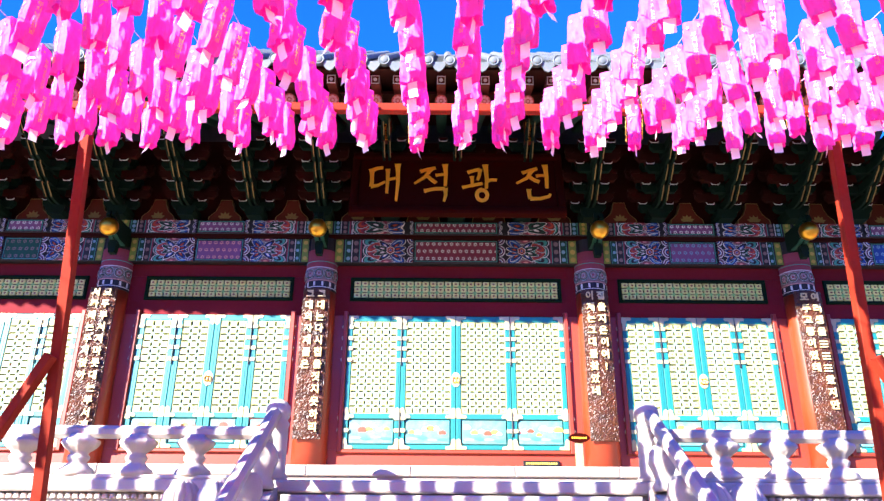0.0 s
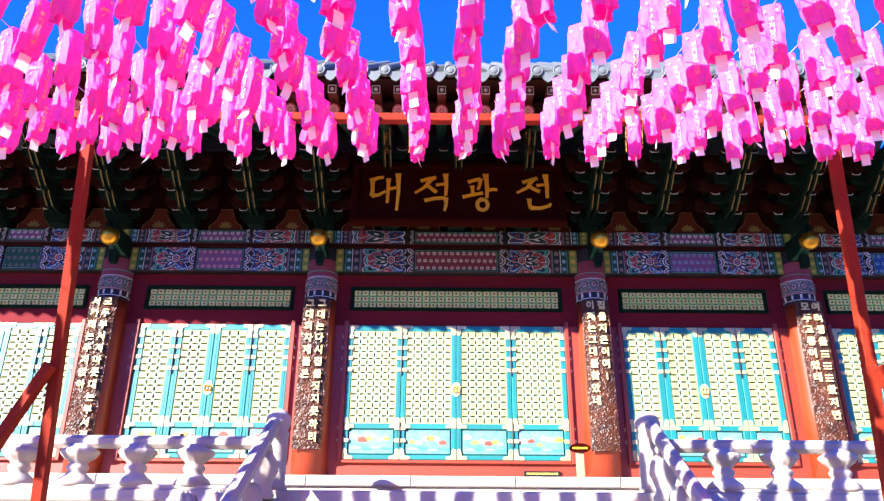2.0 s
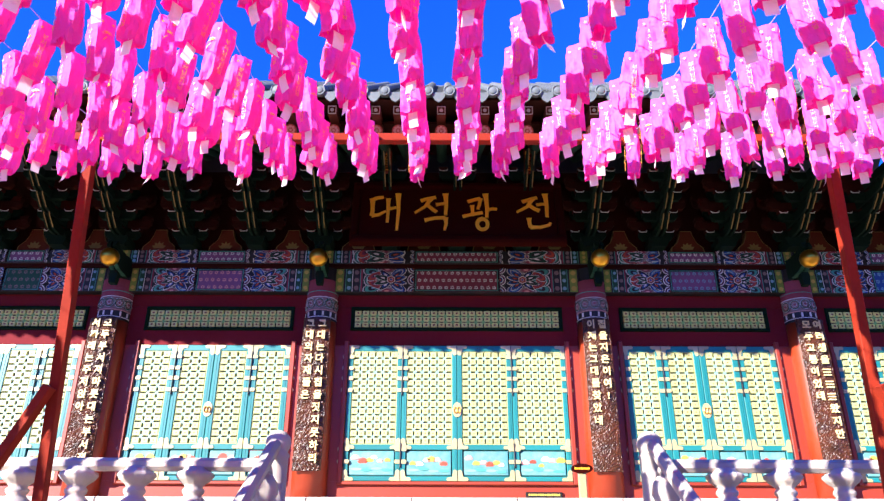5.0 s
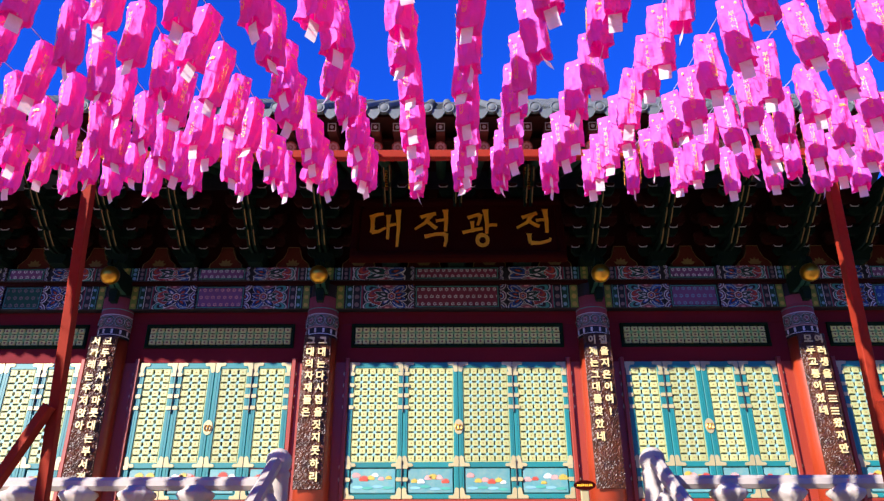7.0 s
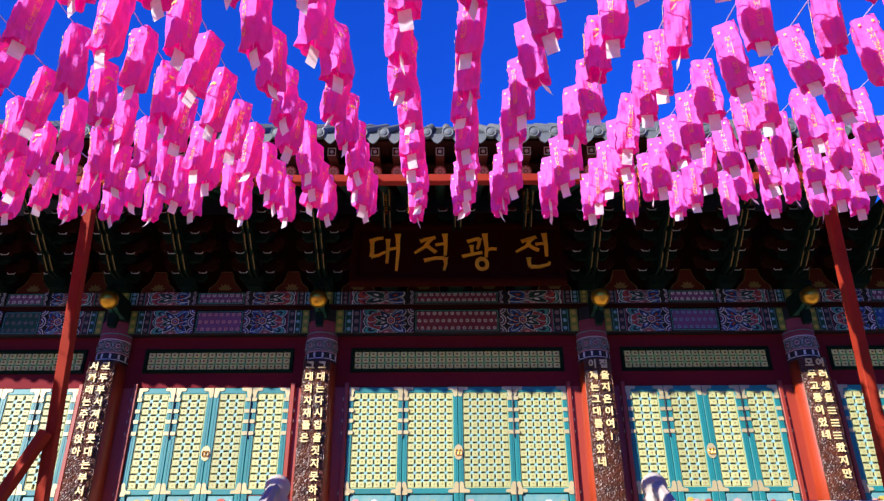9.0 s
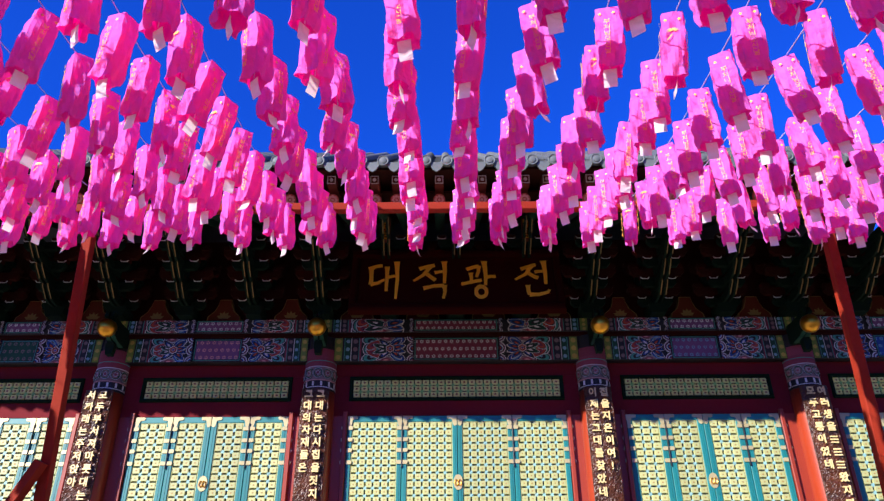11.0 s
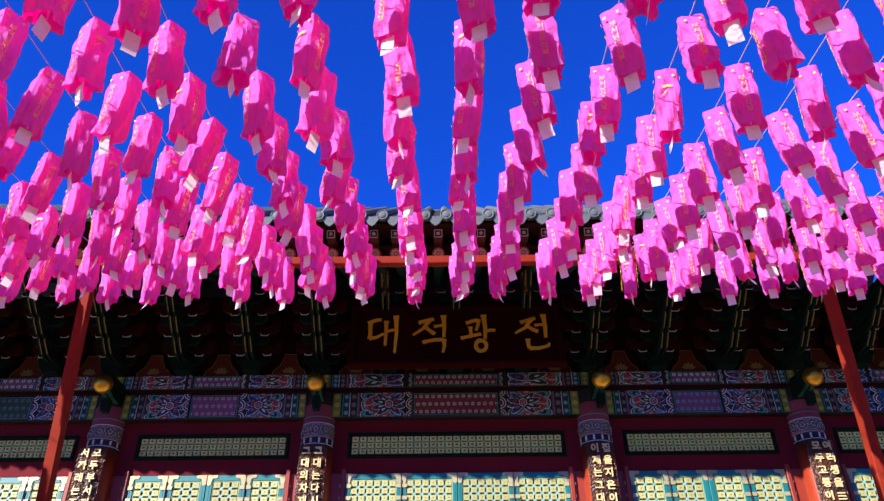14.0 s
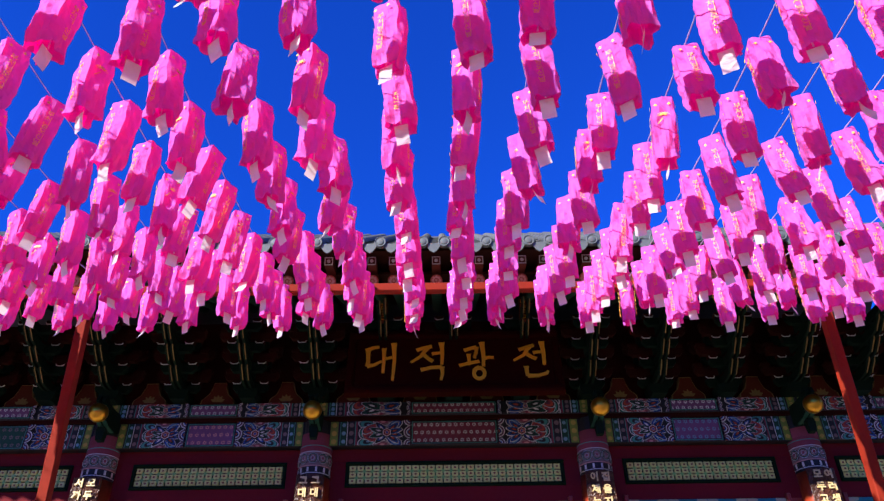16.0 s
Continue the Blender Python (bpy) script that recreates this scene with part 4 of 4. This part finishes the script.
# small plate on the sill
bm = bmesh.new()
chamfer_box(bm, 1.27, 1.83, WALL - 0.05, WALL - 0.002, 2.865, 2.945, 0.008)
plate = tagged(part("notice_plate", bm, "iron"), "small black plate with a line of worn lettering on the sill", "plate")
bm = bmesh.new()
for q in range(14):
    box(bm, 1.31 + q * 0.035, 1.335 + q * 0.035, WALL - 0.053, WALL - 0.049, 2.89, 2.92)
part("worn_lettering", bm, "ochre", plate)

# ---- stone balustrades ----
def flute(a, z):
    return 1 + 0.10 * abs(math.sin(6 * a)) if 0.27 < z < 0.46 else 1


BALUSTER = made("baluster", lambda bm: lathe(bm, [(0.19, 0), (0.215, 0.03), (0.20, 0.075), (0.135, 0.125), (0.10, 0.165), (0.125, 0.195), (0.128, 0.225), (0.10, 0.26), (0.115, 0.29), (0.165, 0.33), (0.205, 0.385), (0.195, 0.42), (0.14, 0.445), (0.13, 0.485)], 36, flute), "stone")
for p in BALUSTER.polygons:
    p.use_smooth = True


def newel_fill(bm):
    lathe(bm, [(0.17, 0), (0.17, 0.05), (0.14, 0.08), (0.135, 0.62), (0.15, 0.66), (0.12, 0.70), (0.14, 0.74), (0.155, 0.80), (0.14, 0.87), (0.09, 0.93), (0.03, 0.955)], 16)


def octagon_rail(bm, a, b, r):
    a, b = Vector(a), Vector(b)
    m = Matrix.Translation(a) @ (b - a).to_track_quat("Z", "Y").to_matrix().to_4x4() @ pose(0, 0, 0, 0, 0, 22.5)
    L = (b - a).length
    lathe(bm, [(r * 0.9, 0), (r, 0.015), (r, L - 0.015), (r * 0.9, L)], 8, m=m)


BAL_Y, FLOOR = 9.2, 2.388


def balustrade(x0, x1, inner, xs):
    """One run of terrace balustrade; inner: the end at the stairs."""
    b = thing("stone_balustrade", Matrix.Identity(4), "white granite balustrade with lotus balusters on the terrace edge", "balustrade", "terrace balustrades")
    bm = bmesh.new()
    octagon_rail(bm, (x0, BAL_Y, 2.935), (x1, BAL_Y, 2.935), 0.082)
    part("handrail", bm, "stone", b)
    bm = bmesh.new()
    chamfer_box(bm, x0, x1, BAL_Y - 0.17, BAL_Y + 0.17, FLOOR, FLOOR + 0.045, 0.012)
    part("base_rail", bm, "stone", b)
    for x in xs:
        share("baluster", BALUSTER, "stone", b, "fluted lotus baluster", Matrix.Translation((x, BAL_Y, FLOOR + 0.03)))
    bm = bmesh.new()
    newel_fill(bm)
    part("newel", bm, "stone", b, "rounded newel post", True).matrix_basis = Matrix.Translation((inner, BAL_Y, FLOOR))


bm = bmesh.new()
for a, b in ((-9.4, -2.3), (2.8, 9.9)):
    for i in range(int((b - a) / 0.085)):
        lathe(bm, [(0.038, 0), (0.040, 0.02), (0.034, 0.05), (0.012, 0.066)], 8, at=(a + i * 0.085, 9.10, 2.17))
tagged(part("petal_moulding", bm, "stone"), "row of small carved granite petals under the coping", "moulding", kind="stuff")
balustrade(-9.4, -2.05, -1.98, [-2.93 - 0.69 * k for k in range(10)])
balustrade(2.62, 9.9, 2.49, [3.34 + 0.69 * k for k in range(10)])
for side, x in ((-1, -2.0), (1, 2.5)):
    s = thing("stair_parapet", Matrix.Identity(4), "white granite stair parapet with a sloping rail and carved curls", "parapet", "stair parapets")
    bm = bmesh.new()
    octagon_rail(bm, (x, 9.1, 3.16), (x, 6.6, 1.60), 0.085)
    part("sloping_rail", bm, "stone", s)
    bm = bmesh.new()
    pts = [(9.0, 0), (9.0, 2.30), (8.7, 2.22), (5.45, 0.22), (5.4, 0)]
    prism(bm, [(y, z) for y, z in pts], -0.13, 0.13, Matrix.Translation((x, 0, 0)) @ pose(0, 0, 0, 0, 0, 90))
    part("side_wall", bm, "stone", s)
    for k in range(4):
        y = 8.75 - 0.62 * k
        z = 2.26 - 0.386 * k
        bm = bmesh.new()
        lathe(bm, [(0.12, 0), (0.13, 0.05), (0.09, 0.12), (0.11, 0.2), (0.15, 0.30), (0.13, 0.42), (0.08, 0.5)], 20, lambda a, z2: 1 + 0.08 * abs(math.sin(5 * a)), at=(x, y, z))
        part("lotus_support", bm, "stone", s, smooth=True)
    bm = bmesh.new()
    for a0 in range(9):
        t0, t1 = a0 * 0.55, (a0 + 1) * 0.55
        f = lambda t: (x, 8.86 - 0.13 * math.cos(t) * (1 - t * 0.12), 2.72 + 0.15 * math.sin(t) * (1 - t * 0.12))
        tube(bm, f(t0), f(t1), 0.05, 10)
    part("carved_curl", bm, "stone", s, smooth=True)
    for px in (0.42, 0.78):
        u = x + side * px
        bud = thing("lotus_finial", Matrix.Translation((u, 8.45, 0)), "fluted white granite lotus bud on a stone post beside the stairs", "finial", "lotus finials")
        bm = bmesh.new()
        lathe(bm, [(0.16, 0), (0.16, 1.75), (0.19, 1.80), (0.13, 1.86)], 12)
        part("post", bm, "stone", bud)
        bm = bmesh.new()
        lathe(bm, [(0.12, 1.862), (0.19, 1.93), (0.215, 2.05), (0.20, 2.17), (0.14, 2.28), (0.05, 2.335)], 72, lambda a, z2: 0.80 + 0.20 * abs(math.sin(6 * a)) ** 0.6)
        part("bud", bm, "stone", bud, smooth=True)

# small standing notice before the column
n = thing("standing_notice", Matrix.Translation((1.93, 10.75, 2.7)), "small brown oval notice on a pale timber post", "notice")
bm = bmesh.new()
chamfer_box(bm, -0.055, 0.055, -0.03, 0.03, 0, 0.37, 0.01)
part("post", bm, "brass", n, "pale varnished post")
bm = bmesh.new()
prism(bm, [(0.15 * math.cos(t * math.pi / 12), 0.42 + 0.065 * math.sin(t * math.pi / 12)) for t in range(24)], -0.05, -0.02)
face = part("oval_plate", bm, "board", n, "dark brown oval plate")
bm = bmesh.new()
for q in range(8):
    box(bm, -0.105 + q * 0.027, -0.088 + q * 0.027, -0.053, -0.049, 0.405, 0.432)
part("worn_lettering", bm, "gilt", face)


# ---- steel frame that carries the lantern strings ----
fr = thing("steel_gantry", Matrix.Identity(4), "red painted square steel frame that carries the lantern strings", "frame", "lantern frames")
FY, FZ = 5.70, 5.26
bm = bmesh.new()
bar(bm, (-8.5, FY, FZ), (4.8, FY, FZ), 0.078)
part("beam", bm, "steel", fr)
for side, x in ((-1, -3.128), (1, 3.411)):
    lean = 0.085 if side > 0 else 0.135
    bm = bmesh.new()
    bar(bm, (x, FY + lean * (FZ - 0.05), 0.0), (x, FY, FZ - 0.042), 0.087)
    part("post", bm, "steel", fr)
    bm = bmesh.new()
    zj = 3.06
    bar(bm, (x + side * 0.01, FY + lean * (FZ - zj) - 0.090, zj), (x + side * 1.6, FY + 0.456, 0.0), 0.082)
    part("brace", bm, "steel", fr, "slanting square brace")
bk = thing("steel_gantry", Matrix.Identity(4), "red painted square steel frame at the far string ends", "frame", "lantern frames")
BY = -5.70
bm = bmesh.new()
bar(bm, (-8.5, BY, FZ), (4.8, BY, FZ), 0.078)
part("beam", bm, "steel", bk)
for x in (-8.3, -3.128, 3.411):
    bm = bmesh.new()
    bar(bm, (x, BY, 0), (x, BY, FZ - 0.042), 0.087)
    part("post", bm, "steel", bk)

# ---- paper lanterns on strings ----
LH, LW = 0.405, 0.122


def lantern_meshes(seed):
    rnd = random.Random(seed)
    rows, per = 16, 6
    bow = rnd.uniform(-0.012, 0.012)
    tw = rnd.uniform(-12, 12)
    flat = rnd.uniform(0.75, 1.05)
    open_end = rnd.uniform(0.9, 1.12)
    ph = [rnd.uniform(0, 6.28) for _ in range(6)]

    def fill(bm):
        rings = []
        for j in range(rows + 1):
            v = j / rows
            s = LW / 2 * (1 + 0.05 * math.sin(math.pi * v) + (open_end - 1) * v * v)
            ring = []
            for side in range(4):
                for i in range(per):
                    u = 2 * i / per - 1
                    pt = [(u, -1), (1, u), (-u, 1), (-1, -u)][side]
                    soft = 1 - 0.02 * (abs(u) == 1)
                    puff = 0.10 * (1 - u * u) * math.sin(math.pi * v + ph[5] * 0.1) + 0.15 * math.sin(8 * v + ph[side] + 4 * u) * (0.25 + v) + 0.05 * math.sin(19 * v - 5 * u + ph[side])
                    nx, ny = [(0, -1), (1, 0), (0, 1), (-1, 0)][side]
                    x, y = (pt[0] * soft + nx * puff) * s, (pt[1] * soft * flat + ny * puff) * s
                    a = radians(tw * v)
                    x, y = x * math.cos(a) - y * math.sin(a), x * math.sin(a) + y * math.cos(a)
                    z = -LH * v + 0.008 * math.sin(3 * u + ph[4] + side) * v
                    ring.append(bm.verts.new((x + bow * math.sin(math.pi * v), y, z)))
            rings.append(ring)
        n = len(rings[0])
        for p, q in zip(rings, rings[1:]):
            for i in range(n):
                bm.faces.new((p[i], p[(i + 1) % n], q[(i + 1) % n], q[i]))
        # folded top: the sheet closes towards the string in two flaps
        c0 = bm.verts.new((-0.05, 0, 0.012))
        c1 = bm.verts.new((0.05, 0, 0.012))
        t = rings[0]
        half = per // 2
        for i in range(n):
            a, b = t[i], t[(i + 1) % n]
            c = c1 if (a.co.x + b.co.x) > 0 else c0
            bm.faces.new((b, a, c))
        bm.faces.new((t[half], c0, c1)) if t[half].co.x == 0 else None
    me = made("paper_tube", fill, "pink")

    def tag(bm):
        k = 4
        vs = []
        bend = rnd.uniform(-0.05, 0.03)
        for i in range(k + 1):
            f = i / k
            vs.append([bm.verts.new((x, -0.012 + bend * f * f, -LH + 0.012 - 0.10 * f)) for x in (-0.034, 0.034)])
        for p, q in zip(vs, vs[1:]):
            bm.faces.new((p[0], p[1], q[1], q[0]))
        bm.faces.new([bm.verts.new(c) for c in ((-0.004, -0.012, -LH + 0.02), (0.004, -0.012, -LH + 0.02), (0.004, 0.02, -0.01), (-0.004, 0.02, -0.01))])
    return me, made("name_tag", tag, "tag")


KINDS = [lantern_meshes(s) for s in range(9)]
WORDS = letters("부\n처\n님\n오\n신\n날", 0.041, 0.0008, "gold_print", "inscription", -0.0004)


def lotus_print(bm):
    for s in (-1, 1):
        cx = 0.035 * s
        prism(bm, [(cx + 0.011 * (1 if k % 2 else 0.45) * math.cos(k * math.pi / 5), -0.055 + 0.011 * (1 if k % 2 else 0.45) * math.sin(k * math.pi / 5)) for k in range(10)], -0.0012, 0.0)
    n = 9
    for k in range(n):
        a = math.pi * k / (n - 1)
        p, q = (0.012 * math.cos(a), -0.135 + 0.008 * math.sin(a)), (0.034 * math.cos(a), -0.135 + 0.026 * math.sin(a))
        w = 0.0032
        prism(bm, [(p[0] - w, p[1]), (p[0] + w, p[1]), (q[0] + w, q[1]), (q[0] - w, q[1])], -0.0012, 0.0)
    for k in range(5):
        x0, x1 = -0.005 - 0.005 * k, -0.010 - 0.005 * k
        prism(bm, [(x0, -0.15 - 0.007 * k), (x0 + 0.005, -0.15 - 0.007 * k), (x1 + 0.005, -0.157 - 0.007 * k), (x1, -0.157 - 0.007 * k)], -0.0012, 0.0)


def star_print(bm):
    for s in (-1, 1):
        cx = 0.035 * s
        prism(bm, [(cx + 0.011 * (1 if k % 2 else 0.45) * math.cos(k * math.pi / 5), -0.055 + 0.011 * (1 if k % 2 else 0.45) * math.sin(k * math.pi / 5)) for k in range(10)], -0.0012, 0.0)


LOTUS = made("printed_lotus", lotus_print, "gold_print")
WORDS.transform(Matrix.Translation((0, -0.004, -0.22)))


def word_print(bm):
    bm.from_mesh(WORDS)
    star_print(bm)


PRINT = made("inscription", word_print, "gold_print")


def lantern(m, k, away):
    t = thing("paper_lantern", m, "magenta square paper lantern with gold print and white name tag", "lantern", "pink paper lanterns")
    tube_me, tag_me = KINDS[k]
    body = share("paper_tube", tube_me, "pink", t)
    share("name_tag", tag_me, "tag", t, "white paper name tag")
    for q in (n for n in range(4) if n != away):
        mm = pose(0, 0, 0, 0, 0, 90 * q) @ Matrix.Translation((0, -LW / 2 * 1.10, 0))
        if q % 2:
            tagged(share("printed_lotus", LOTUS, "gold_print", body, "", mm), kind="stuff")
        else:
            tagged(share("inscription", PRINT, "gold_print", body, "", mm), kind="stuff")
    return t


def string_z(y):
    """Height of the strings, which sag evenly between the two frames."""
    return 4.45 + 0.0261 * y * y


def string_x(x, y):
    """The strings draw together a little towards the middle of their span."""
    return x * (1 + 0.0152 * (y - 3.5))


rnd = random.Random(7)
MIDDLE = [(-1.72, 5.66), (-1.36, 5.70), (-0.99, 5.674), (-0.632, 5.640), (-0.222, 5.745), (0.160, 5.690), (0.483, 5.598),
          (0.889, 5.604), (1.265, 5.668), (1.63, 5.64), (2.02, 5.67)]      # place of each string and of its last lantern
STRINGS = [(-1.72 - 0.381 * k, 5.66 + rnd.gauss(0, 0.035)) for k in range(17, 0, -1)] + MIDDLE + [(2.02 + 0.381 * k, 5.66 + rnd.gauss(0, 0.035)) for k in range(1, 6)]
for x, last in STRINGS:
    cord = bpy.data.curves.new("lantern_string", "CURVE")
    cord.dimensions, cord.bevel_depth, cord.bevel_resolution = "3D", 0.0035, 1
    sp = cord.splines.new("POLY")
    sp.points.add(40)
    for i in range(41):
        y = BY + (FY - BY) * i / 40
        sp.points[i].co = (string_x(x, y), y, string_z(y), 1)
    src = new("cord_source", cord)
    me = bpy.data.meshes.new_from_object(src.evaluated_get(bpy.context.evaluated_depsgraph_get()))
    bpy.data.objects.remove(src)
    tagged(share("lantern_string", me, "cable"), "thin pale cord strung between the two frames", "string", "lantern strings")
    for j in range(13 if x > -4.5 else 8):
        y = last - 0.3965 * j + rnd.gauss(0, 0.018)
        tilt = rnd.gauss(2, 4)
        lean = rnd.gauss(0, 3.5)
        turned = rnd.choice((0, 0, 1))
        yaw = 90 * turned + rnd.gauss(-36 if x < -0.3 else -21, 10)
        lantern(pose(string_x(x, y) + rnd.uniform(-0.012, 0.012), y, string_z(y) - 0.016, tilt, lean, yaw), rnd.randrange(9), 2 - turned)
